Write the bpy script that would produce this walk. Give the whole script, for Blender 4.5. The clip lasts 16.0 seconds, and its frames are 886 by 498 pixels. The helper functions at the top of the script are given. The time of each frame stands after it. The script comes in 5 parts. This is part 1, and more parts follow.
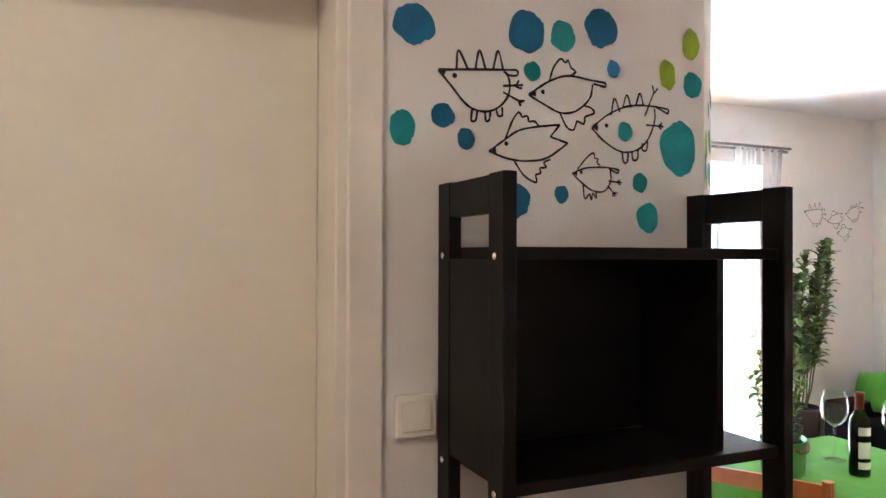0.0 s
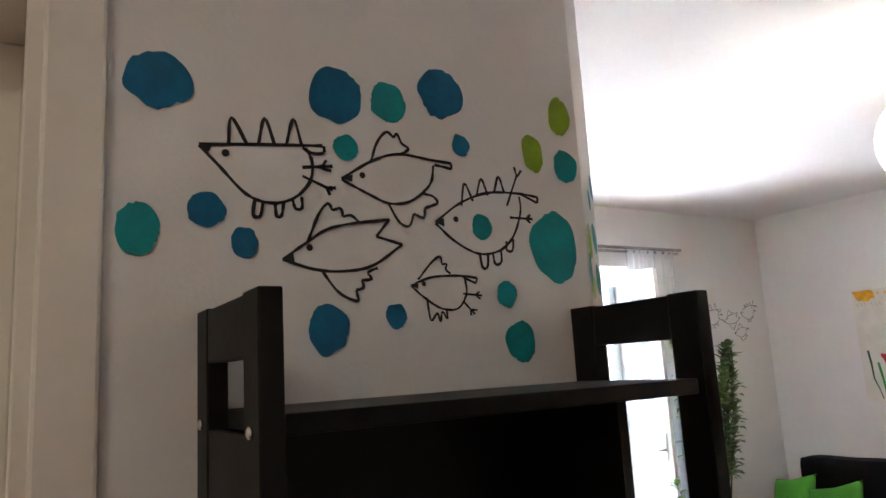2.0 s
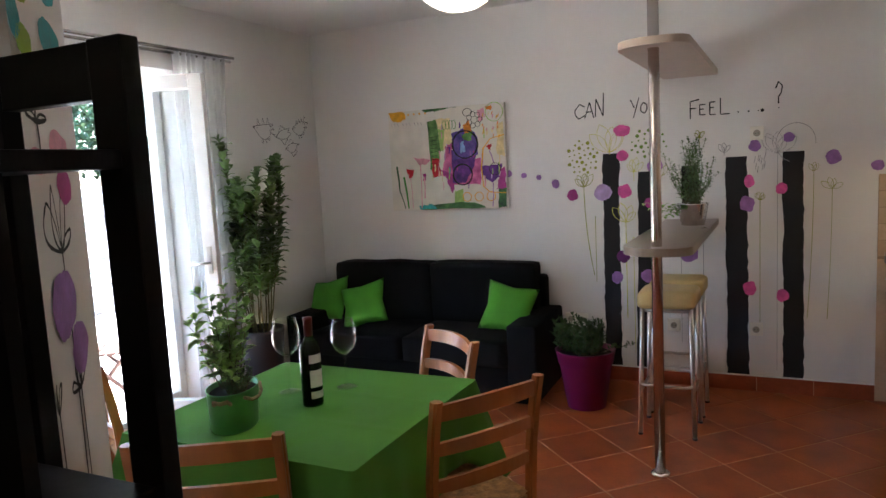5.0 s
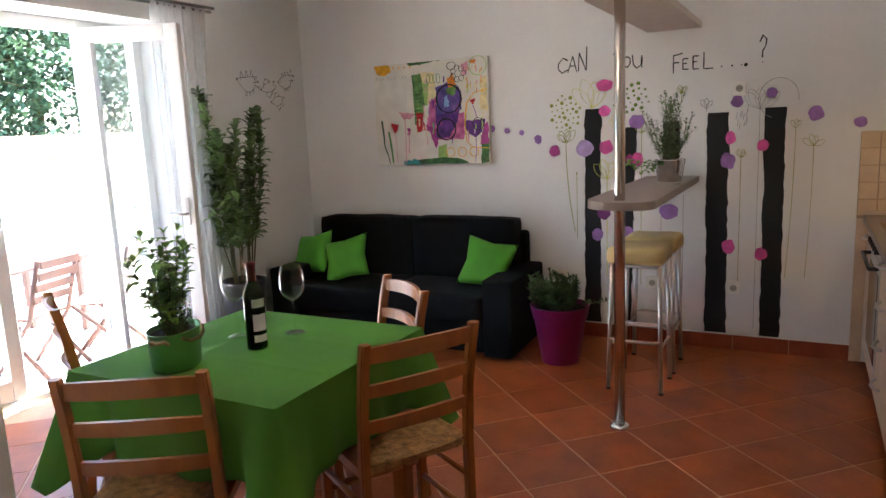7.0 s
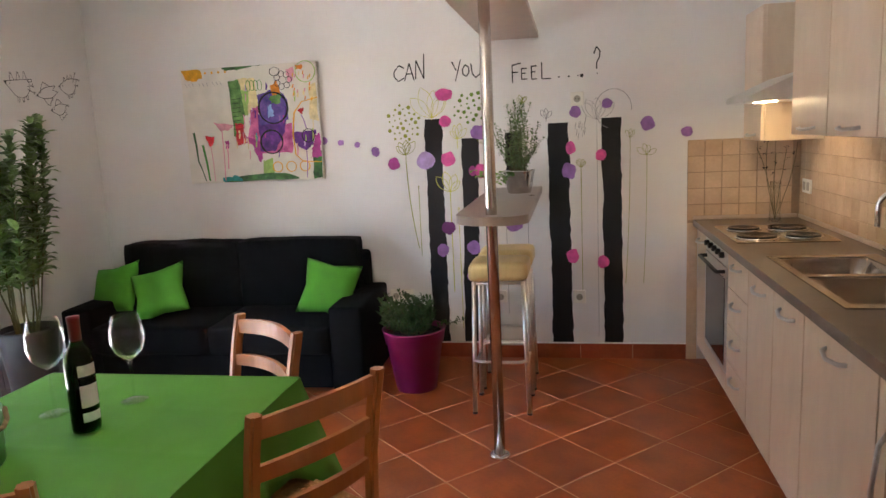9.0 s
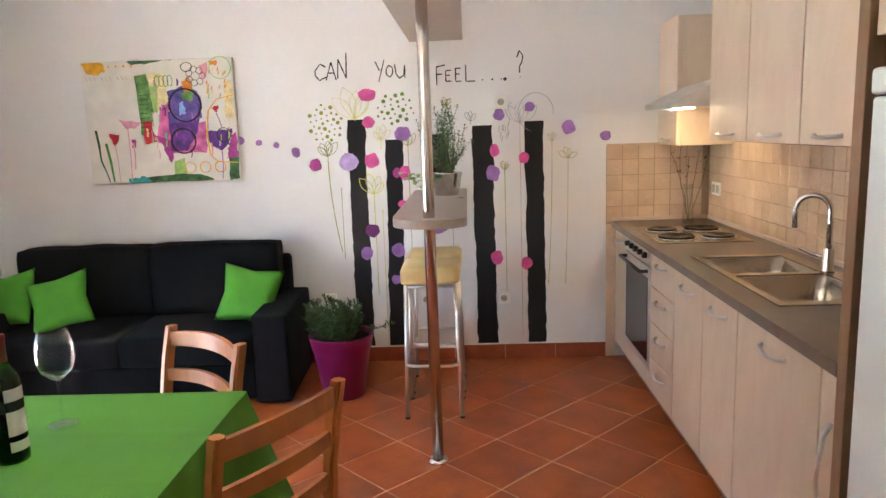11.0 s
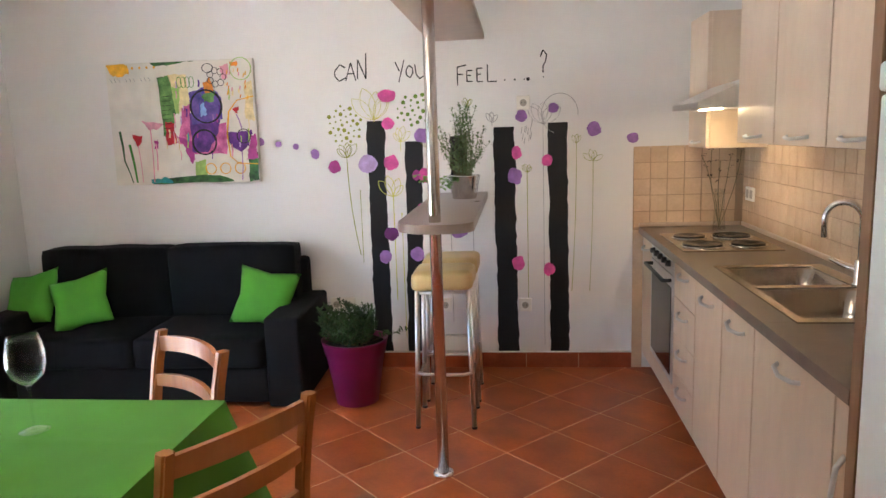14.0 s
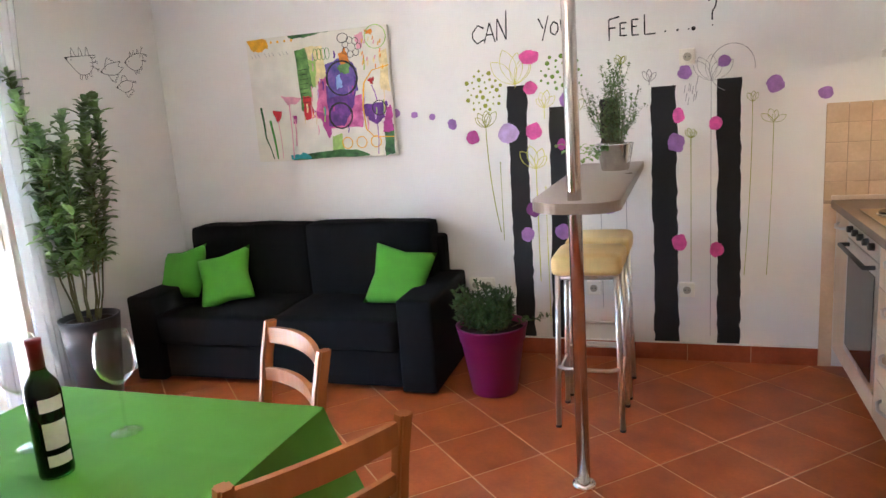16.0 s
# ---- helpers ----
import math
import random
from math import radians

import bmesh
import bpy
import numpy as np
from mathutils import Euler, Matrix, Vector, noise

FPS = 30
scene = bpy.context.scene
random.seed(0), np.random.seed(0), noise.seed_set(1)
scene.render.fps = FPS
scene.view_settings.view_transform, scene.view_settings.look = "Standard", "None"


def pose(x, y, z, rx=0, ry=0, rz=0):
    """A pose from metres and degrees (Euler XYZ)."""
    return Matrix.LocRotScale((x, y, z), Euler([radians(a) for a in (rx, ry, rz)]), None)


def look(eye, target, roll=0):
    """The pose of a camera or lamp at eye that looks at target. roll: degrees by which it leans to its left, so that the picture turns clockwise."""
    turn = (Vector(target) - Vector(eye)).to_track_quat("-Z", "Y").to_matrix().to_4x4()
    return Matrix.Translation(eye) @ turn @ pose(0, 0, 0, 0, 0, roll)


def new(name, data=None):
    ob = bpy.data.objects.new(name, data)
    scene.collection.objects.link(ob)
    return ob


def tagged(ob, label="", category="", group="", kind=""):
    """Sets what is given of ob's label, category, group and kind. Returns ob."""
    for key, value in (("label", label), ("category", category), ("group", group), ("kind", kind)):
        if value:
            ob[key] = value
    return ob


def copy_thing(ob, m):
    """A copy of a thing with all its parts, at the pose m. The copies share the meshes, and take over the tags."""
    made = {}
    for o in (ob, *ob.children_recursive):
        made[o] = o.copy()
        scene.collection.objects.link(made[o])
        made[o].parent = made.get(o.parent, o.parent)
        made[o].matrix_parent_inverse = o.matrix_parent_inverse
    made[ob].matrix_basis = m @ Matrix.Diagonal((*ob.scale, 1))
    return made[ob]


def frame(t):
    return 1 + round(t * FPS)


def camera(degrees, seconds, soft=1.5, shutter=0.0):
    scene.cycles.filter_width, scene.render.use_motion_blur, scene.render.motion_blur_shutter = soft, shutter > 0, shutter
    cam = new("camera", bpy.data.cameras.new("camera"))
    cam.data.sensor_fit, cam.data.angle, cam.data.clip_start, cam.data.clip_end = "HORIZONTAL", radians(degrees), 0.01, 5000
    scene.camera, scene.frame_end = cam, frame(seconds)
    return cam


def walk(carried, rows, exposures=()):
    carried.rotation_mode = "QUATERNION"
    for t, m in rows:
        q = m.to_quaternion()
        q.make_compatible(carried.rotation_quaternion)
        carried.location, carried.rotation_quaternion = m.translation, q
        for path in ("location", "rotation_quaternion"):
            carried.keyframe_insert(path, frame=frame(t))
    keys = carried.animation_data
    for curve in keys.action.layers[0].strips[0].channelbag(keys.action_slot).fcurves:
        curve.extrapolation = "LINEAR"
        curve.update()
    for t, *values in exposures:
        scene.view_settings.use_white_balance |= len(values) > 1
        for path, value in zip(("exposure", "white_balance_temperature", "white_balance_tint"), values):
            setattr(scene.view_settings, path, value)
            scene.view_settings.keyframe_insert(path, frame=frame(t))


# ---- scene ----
cam = camera(64.5, 16.0)
PATH = [
    (0, (-0.196, 0.034, 1.587), (0.602, 1.868, 1.603), 0.2),
    (0.5, (-0.12, 0.061, 1.619), (0.687, 1.883, 1.786), 0.3),
    (1, (-0.038, 0.109, 1.629), (0.776, 1.918, 1.884), -0.7),
    (1.5, (0.052, 0.23, 1.634), (0.924, 2.011, 1.894), -1.7),
    (2, (0.127, 0.344, 1.632), (1.152, 2.028, 1.967), -3.4),
    (2.5, (0.207, 0.378, 1.633), (1.34, 2.006, 1.89), -2.9),
    (3, (0.304, 0.348, 1.638), (1.569, 1.88, 1.865), -2.4),
    (3.5, (0.405, 0.321, 1.622), (1.83, 1.721, 1.713), -2.3),
    (4, (0.463, 0.301, 1.594), (2.039, 1.53, 1.535), -1.7),
    (4.5, (0.436, 0.318, 1.575), (2.139, 1.352, 1.402), -2.6),
    (5, (0.375, 0.365, 1.565), (2.161, 1.234, 1.332), -3.0),
    (5.2, (0.35, 0.375, 1.565), (2.154, 1.202, 1.313), -3.5),
    (7.3, (0.508, 0.092, 1.502), (2.243, 1.024, 1.154), -2.4),
    (7.5, (0.528, 0.086, 1.518), (2.258, 1.026, 1.168), -2.4),
    (8, (0.583, 0.175, 1.555), (2.388, 0.961, 1.204), -2.5),
    (8.5, (0.641, 0.35, 1.546), (2.533, 0.912, 1.224), -3.8),
    (8.7, (0.707, 0.454, 1.5), (2.624, 0.923, 1.178), -3.4),
    (10.8, (0.762, 0.717, 1.51), (2.73, 0.847, 1.175), -2.0),
    (11, (0.756, 0.729, 1.512), (2.727, 0.804, 1.177), -2.0),
    (11.5, (0.738, 0.739, 1.508), (2.708, 0.653, 1.177), -1.6),
    (12, (0.725, 0.738, 1.516), (2.695, 0.566, 1.214), -0.8),
    (12.5, (0.734, 0.723, 1.514), (2.704, 0.522, 1.231), -1.2),
    (13, (0.77, 0.682, 1.513), (2.739, 0.502, 1.207), -1.9),
    (13.5, (0.812, 0.638, 1.509), (2.786, 0.616, 1.186), -2.3),
    (14, (0.877, 0.558, 1.504), (2.839, 0.768, 1.179), -1.9),
    (14.5, (0.944, 0.512, 1.506), (2.855, 0.965, 1.133), -3.5),
    (15, (1.048, 0.517, 1.506), (2.947, 0.986, 1.087), -2.9),
    (15.5, (1.164, 0.515, 1.504), (3.057, 1.046, 1.134), -3.2),
    (16, (1.244, 0.521, 1.493), (3.094, 1.173, 1.103), -4.1),
]
walk(cam, [(t, look(eye, target, roll)) for t, eye, target, roll in PATH], [(0, 5.35, 5800, 12), (1, 4.8, 5700, 10), (1.5, 4.65, 5700, 10), (2.5, 4.3, 5700, 10), (3.5, 3.6, 5600, 10), (4.5, 3.5, 5850, 10), (5, 3.7, 5950, 10), (7.5, 3.95, 6250, 12), (8.5, 4.2, 6300, 12), (11, 4.85, 6100, 11), (14, 4.7, 6000, 10), (16, 4.9, 5900, 10)])
# ---- world, sun, exposure ----
world = bpy.data.worlds.new("world")
scene.world = world
world.use_nodes = True
wn = world.node_tree.nodes
sky = wn.new("ShaderNodeTexSky")
sky.sky_type, sky.sun_disc = "NISHITA", False
sky.sun_elevation, sky.sun_rotation = radians(55), radians(80)
wn["Background"].inputs[1].default_value = 0.15
world.node_tree.links.new(sky.outputs[0], wn["Background"].inputs[0])
sun = new("sun", bpy.data.lights.new("sun", "SUN"))
sun.data.energy, sun.data.angle, sun.data.color = 5.0, radians(0.5), (1, 0.95, 0.88)
sun.matrix_world = look((8, 5.6, 10), (2.0, 4.5, 0))


# ---- materials ----
def mat(name, color, rough=0.6, metal=0.0, vary=0.12, scale=6.0, bump=0.05, bscale=60.0, spread=None, coat=0.0, dirt=1.0):
    m = bpy.data.materials.new(name)
    m.use_nodes = True
    nt = m.node_tree
    n, l = nt.nodes, nt.links
    p = n["Principled BSDF"]
    p.inputs["Roughness"].default_value, p.inputs["Metallic"].default_value = rough, metal
    p.inputs["Coat Weight"].default_value = coat
    tc = n.new("ShaderNodeTexCoord")
    big, small = n.new("ShaderNodeTexNoise"), n.new("ShaderNodeTexNoise")
    for node, s in ((big, scale), (small, bscale)):
        node.inputs["Scale"].default_value, node.inputs["Detail"].default_value = s, 5
        l.new(tc.outputs["Object"], node.inputs["Vector"])
    add = n.new("ShaderNodeMath")
    add.operation = "MULTIPLY_ADD"
    add.inputs[1].default_value, add.inputs[2].default_value = 0.3, 0.35 if spread is None else 0.35
    l.new(small.outputs[0], add.inputs[0])
    mixf = n.new("ShaderNodeMath")
    mixf.operation = "MULTIPLY"
    l.new(big.outputs[0], mixf.inputs[0])
    l.new(add.outputs[0], mixf.inputs[1])
    ramp = n.new("ShaderNodeValToRGB")
    c = Vector(color)
    lo = c * (1 - vary * 1.6)
    hi = Vector([min(1, v * (1 + vary * 1.2)) for v in c]) if spread is None else Vector(spread)
    ramp.color_ramp.elements[0].color, ramp.color_ramp.elements[1].color = (*lo, 1), (*hi, 1)
    ramp.color_ramp.elements[0].position, ramp.color_ramp.elements[1].position = 0.14, 0.36
    l.new(mixf.outputs[0], ramp.inputs[0])
    l.new(ramp.outputs[0], p.inputs["Base Color"])
    rr = n.new("ShaderNodeMapRange")
    rr.inputs["To Min"].default_value, rr.inputs["To Max"].default_value = max(0.02, rough * 0.8), min(1, rough * 1.25)
    l.new(big.outputs[0], rr.inputs["Value"])
    l.new(rr.outputs[0], p.inputs["Roughness"])
    if bump:
        b = n.new("ShaderNodeBump")
        b.inputs["Strength"].default_value, b.inputs["Distance"].default_value = bump, 0.01
        l.new(small.outputs[0], b.inputs["Height"])
        l.new(b.outputs[0], p.inputs["Normal"])
    return m


def wood(name, light, dark, along=(1, 1, 12), rough=0.4, scale=6.0, bump=0.04):
    m = mat(name, light, rough, vary=0.1, bump=bump)
    n, l = m.node_tree.nodes, m.node_tree.links
    tc, mp, nz, rp = n.new("ShaderNodeTexCoord"), n.new("ShaderNodeMapping"), n.new("ShaderNodeTexNoise"), n.new("ShaderNodeValToRGB")
    mp.inputs["Scale"].default_value = along
    nz.inputs["Scale"].default_value, nz.inputs["Detail"].default_value, nz.inputs["Distortion"].default_value = scale, 6, 0.8
    rp.color_ramp.elements[0].color, rp.color_ramp.elements[1].color = (*dark, 1), (*light, 1)
    rp.color_ramp.elements[0].position, rp.color_ramp.elements[1].position = 0.3, 0.65
    l.new(tc.outputs["Object"], mp.inputs[0])
    l.new(mp.outputs[0], nz.inputs["Vector"])
    l.new(nz.outputs[0], rp.inputs[0])
    l.new(rp.outputs[0], n["Principled BSDF"].inputs["Base Color"])
    return m


def piece_mat(name, color, color2, rough, bump=0.05, scale=5.0, swing=0.25):
    """Tiles: every piece a little different, by Object Info's Random."""
    m = mat(name, color, rough, vary=0.15, scale=scale, bump=bump, spread=color2)
    n, l = m.node_tree.nodes, m.node_tree.links
    info, hs, mr = n.new("ShaderNodeObjectInfo"), n.new("ShaderNodeHueSaturation"), n.new("ShaderNodeMapRange")
    mr.inputs["To Min"].default_value, mr.inputs["To Max"].default_value = 1 - swing, 1 + swing
    l.new(info.outputs["Random"], mr.inputs["Value"])
    tc = [x for x in n if x.bl_idname == "ShaderNodeTexCoord"][0]
    off = n.new("ShaderNodeVectorMath")
    off.operation = "MULTIPLY_ADD"
    off.inputs[1].default_value = (1.7, 1.7, 1.7)
    l.new(info.outputs["Location"], off.inputs[0])
    l.new(tc.outputs["Object"], off.inputs[2])
    for x in n:
        if x.bl_idname == "ShaderNodeTexNoise":
            l.new(off.outputs[0], x.inputs["Vector"])
    l.new(mr.outputs[0], hs.inputs["Value"])
    ramp = [x for x in n if x.bl_idname == "ShaderNodeValToRGB"][0]
    l.new(ramp.outputs[0], hs.inputs["Color"])
    l.new(hs.outputs[0], n["Principled BSDF"].inputs["Base Color"])
    return m


def glass_mat(name, color=(1, 1, 1), rough=0.0, ior=1.45):
    m = bpy.data.materials.new(name)
    m.use_nodes = True
    p = m.node_tree.nodes["Principled BSDF"]
    p.inputs["Base Color"].default_value = (*color, 1)
    p.inputs["Roughness"].default_value, p.inputs["IOR"].default_value = rough, ior
    p.inputs["Transmission Weight"].default_value = 1
    return m


def glow_mat(name, color, strength, base=(0.8, 0.78, 0.72)):
    m = mat(name, base, 0.8)
    p = m.node_tree.nodes["Principled BSDF"]
    p.inputs["Emission Color"].default_value, p.inputs["Emission Strength"].default_value = (*color, 1), strength
    return m


M_WALL = mat("white_plaster", (0.78, 0.765, 0.74), 0.85, vary=0.02, scale=2.0, bump=0.12, bscale=140)
M_CEIL = mat("ceiling_paint", (0.8, 0.79, 0.77), 0.9, vary=0.015, scale=1.5, bump=0.06, bscale=120)
M_DOOR = mat("cream_door_paint", (0.76, 0.72, 0.63), 0.45, vary=0.03, scale=3, bump=0.03)
M_TRIM = mat("cream_trim", (0.78, 0.74, 0.66), 0.45, vary=0.03, bump=0.02)
M_GROUT = mat("grout", (0.62, 0.38, 0.24), 0.9, bump=0.2, bscale=200)
M_TILE = piece_mat("terracotta_tile", (0.36, 0.075, 0.016), (0.47, 0.115, 0.028), 0.33, 0.05, 5.0, 0.1)
M_SKIRT = piece_mat("terracotta_skirting", (0.34, 0.075, 0.028), (0.42, 0.1, 0.04), 0.35, 0.04, 7.0, 0.08)
M_WTILE = piece_mat("beige_wall_tile", (0.7, 0.5, 0.33), (0.73, 0.54, 0.37), 0.22, 0.015, 4.0, 0.035)
M_WGROUT = mat("wall_grout", (0.34, 0.24, 0.16), 0.9)
M_BLACK = wood("black_brown_wood", (0.005, 0.004, 0.0036), (0.003, 0.0025, 0.0022), (1, 1, 0.1), 0.45, 20)
M_SOFA_SPEC = 0.2
M_CHAIR = wood("honey_wood", (0.44, 0.15, 0.034), (0.36, 0.115, 0.026), (3, 3, 0.8), 0.33, 5)
M_TEAK = wood("garden_teak", (0.065, 0.02, 0.008), (0.045, 0.015, 0.007), (3, 3, 0.8), 0.6, 5)
M_RUSH = mat("rush", (0.42, 0.22, 0.08), 0.8, vary=0.3, scale=30, bump=0.8, bscale=90)
M_CLOTH = mat("green_cloth", (0.085, 0.265, 0.02), 0.85, vary=0.1, scale=3, bump=0.15, bscale=500)
M_PILLOW = mat("lime_fabric", (0.085, 0.33, 0.025), 0.85, vary=0.08, scale=8, bump=0.2, bscale=350)
M_SOFA = mat("charcoal_fabric", (0.0055, 0.0058, 0.007), 0.95, vary=0.25, scale=9, bump=0.35, bscale=420)
for _m in (M_SOFA, M_BLACK):
    _m.node_tree.nodes["Principled BSDF"].inputs["Specular IOR Level"].default_value = M_SOFA_SPEC
M_STEEL = mat("brushed_steel", (0.7, 0.69, 0.67), 0.32, 1.0, vary=0.06, scale=12, bump=0.02)
M_SINK = mat("sink_steel", (0.52, 0.48, 0.42), 0.2, 1.0, vary=0.06, scale=12, bump=0.01)
M_POLE = mat("polished_steel_tube", (0.62, 0.58, 0.54), 0.2, 1.0, vary=0.05, scale=8, bump=0.01)
M_CHROME = mat("chrome", (0.8, 0.8, 0.8), 0.07, 1.0, vary=0.03, bump=0)
M_ZINC = mat("galvanised_tin", (0.95, 0.95, 0.95), 0.2, 1.0, vary=0.15, scale=20, bump=0.05)
M_BIRCH = wood("birch_laminate", (0.7, 0.56, 0.42), (0.64, 0.505, 0.375), (1.2, 1.2, 0.35), 0.35, 9, 0.01)
M_BROWN = wood("walnut_edge", (0.3, 0.17, 0.09), (0.22, 0.12, 0.06), (3, 3, 0.3), 0.45, 8)
M_WORK = mat("grey_brown_worktop", (0.185, 0.135, 0.1), 0.38, vary=0.15, scale=12, bump=0.05, bscale=180)
M_BAR = mat("bar_laminate", (0.3, 0.235, 0.19), 0.3, vary=0.1, scale=10, bump=0.03)
M_SHELFU = mat("shelf_laminate", (0.55, 0.43, 0.34), 0.4, vary=0.06, scale=10, bump=0.02)
M_CREAM = mat("cream_leatherette", (0.72, 0.55, 0.24), 0.42, vary=0.06, scale=8, bump=0.1, bscale=160)
M_WHITE = mat("white_enamel", (0.75, 0.78, 0.775), 0.36, vary=0.02, scale=3, bump=0.01)
M_PVC = mat("white_frame_paint", (0.82, 0.82, 0.8), 0.4, vary=0.02, bump=0.01)
M_SOCKET = mat("cream_plastic", (0.82, 0.79, 0.7), 0.3, vary=0.02, bump=0)
# cream plastic darkened: the shade inside a socket, put into the colour
M_RECESS_SHADE = mat("socket_recess", (0.4, 0.37, 0.3), 0.4, vary=0.02, bump=0)
M_DARK = mat("dark_plastic", (0.02, 0.02, 0.02), 0.4, bump=0)
M_OVEN = mat("oven_glass", (0.02, 0.018, 0.016), 0.08, vary=0.05, bump=0)
M_PLUM = mat("plum_plastic", (0.2, 0.008, 0.085), 0.4, vary=0.06, bump=0.03)
M_POTB = mat("anthracite_pot", (0.025, 0.028, 0.032), 0.4, vary=0.1, bump=0.03)
M_GTIN = mat("mint_tin", (0.18, 0.46, 0.16), 0.3, 0.35, vary=0.08, scale=10, bump=0.04)
M_ROPE = mat("jute_rope", (0.33, 0.21, 0.12), 0.9, vary=0.3, scale=40, bump=0.6, bscale=200)
M_SOIL = mat("soil", (0.03, 0.02, 0.013), 1, vary=0.4, scale=40, bump=0.8, bscale=90)
M_LEAF = mat("laurel_leaf", (0.05, 0.125, 0.03), 0.35, vary=0.5, scale=7, bump=0.05, spread=(0.25, 0.4, 0.12))
M_BASIL = mat("basil_leaf", (0.12, 0.29, 0.04), 0.5, vary=0.4, scale=9, spread=(0.3, 0.52, 0.1))
M_THYME = mat("thyme_leaf", (0.045, 0.1, 0.03), 0.6, vary=0.4, scale=20, spread=(0.1, 0.19, 0.06))
M_TREE = mat("tree_leaf", (0.05, 0.12, 0.05), 0.5, vary=0.5, scale=2.5, bump=0.05, spread=(0.16, 0.3, 0.17))
M_HERB = mat("herb_leaf", (0.08, 0.16, 0.045), 0.55, vary=0.4, scale=20, spread=(0.19, 0.3, 0.1))
M_PLATE = mat("hot_plate_iron", (0.03, 0.028, 0.027), 0.2, 0.5, vary=0.1, bump=0.01)
M_STEM = mat("stem", (0.12, 0.11, 0.04), 0.7, vary=0.3)
M_CURT = mat("sheer_curtain", (0.85, 0.85, 0.84), 0.9, vary=0.02, bump=0.1, bscale=300)
M_CURT.node_tree.nodes["Principled BSDF"].inputs["Transmission Weight"].default_value = 0.0
_n, _l = M_CURT.node_tree.nodes, M_CURT.node_tree.links
_tl, _mx, _tp = _n.new("ShaderNodeBsdfTranslucent"), _n.new("ShaderNodeMixShader"), _n.new("ShaderNodeBsdfTransparent")
_mx2 = _n.new("ShaderNodeMixShader")
_tl.inputs[0].default_value = (0.85, 0.86, 0.86, 1)
_mx.inputs[0].default_value, _mx2.inputs[0].default_value = 0.6, 0.55
_l.new(_n["Principled BSDF"].outputs[0], _mx.inputs[1])
_l.new(_tl.outputs[0], _mx.inputs[2])
_l.new(_mx.outputs[0], _mx2.inputs[1])
_l.new(_tp.outputs[0], _mx2.inputs[2])
_l.new(_mx2.outputs[0], _n["Material Output"].inputs[0])


def thin_glass(name, gloss, base=0.015, power=3.5):
    """Thin clear glass: see-through, with a gloss that grows at grazing angles."""
    m = bpy.data.materials.new(name)
    m.use_nodes = True
    n, l = m.node_tree.nodes, m.node_tree.links
    tr, gl, fr, mx, ml = n.new("ShaderNodeBsdfTransparent"), n.new("ShaderNodeBsdfGlossy"), n.new("ShaderNodeLayerWeight"), n.new("ShaderNodeMixShader"), n.new("ShaderNodeMath")
    tr.inputs[0].default_value = (0.97, 0.98, 0.975, 1)
    gl.inputs["Roughness"].default_value = 0.02
    fr.inputs["Blend"].default_value = 0.5
    ml.operation = "POWER"
    ml.inputs[1].default_value = power
    ad = n.new("ShaderNodeMath")
    ad.operation = "MULTIPLY_ADD"
    ad.inputs[1].default_value, ad.inputs[2].default_value = gloss, base
    l.new(fr.outputs["Facing"], ml.inputs[0])
    l.new(ml.outputs[0], ad.inputs[0])
    l.new(ad.outputs[0], mx.inputs[0])
    l.new(tr.outputs[0], mx.inputs[1])
    l.new(gl.outputs[0], mx.inputs[2])
    l.new(mx.outputs[0], n["Material Output"].inputs[0])
    return m


M_VASE = thin_glass("thin_glass", 0.9)

M_PANE = thin_glass("window_glass", 0.9, 0.08, 2.0)
M_BOTTLE = glass_mat("green_bottle_glass", (0.03, 0.13, 0.012), 0.02, 1.4)
M_WINE = mat("wine_dark", (0.006, 0.002, 0.002), 0.15, bump=0)
M_LABEL = mat("paper_label", (0.75, 0.73, 0.68), 0.7, bump=0)
M_RED = mat("red_foil", (0.17, 0.006, 0.008), 0.4, bump=0)
M_LAMP = glow_mat("lit_rice_paper", (1, 0.84, 0.62), 0.45)
M_BULB = glow_mat("hood_bulb", (1, 0.72, 0.38), 6)
M_HALL = glow_mat("hall_lamp_glass", (1, 0.8, 0.58), 0.95)
M_CANV = mat("canvas_white", (0.75, 0.72, 0.64), 0.8, vary=0.06, scale=9, bump=0.2, bscale=260)
M_STONE = piece_mat("pale_stone", (0.36, 0.35, 0.33), (0.48, 0.47, 0.44), 0.9, 0.4, 9.0, 0.2)
M_TERR = mat("pale_paving", (0.8, 0.78, 0.75), 0.8, vary=0.1, scale=5, bump=0.15)
M_GROUND = mat("dry_ground", (0.2, 0.18, 0.11), 0.95, vary=0.3, scale=2, bump=0.3)
M_INK = mat("black_wall_paint", (0.012, 0.011, 0.012), 0.75, vary=0.2, scale=14, bump=0.2, bscale=90)
M_GREY = mat("pencil_line", (0.3, 0.29, 0.29), 0.9, bump=0)


def paint(name, color):
    return mat(name, color, 0.7, vary=0.16, scale=22, bump=0.15, bscale=120)


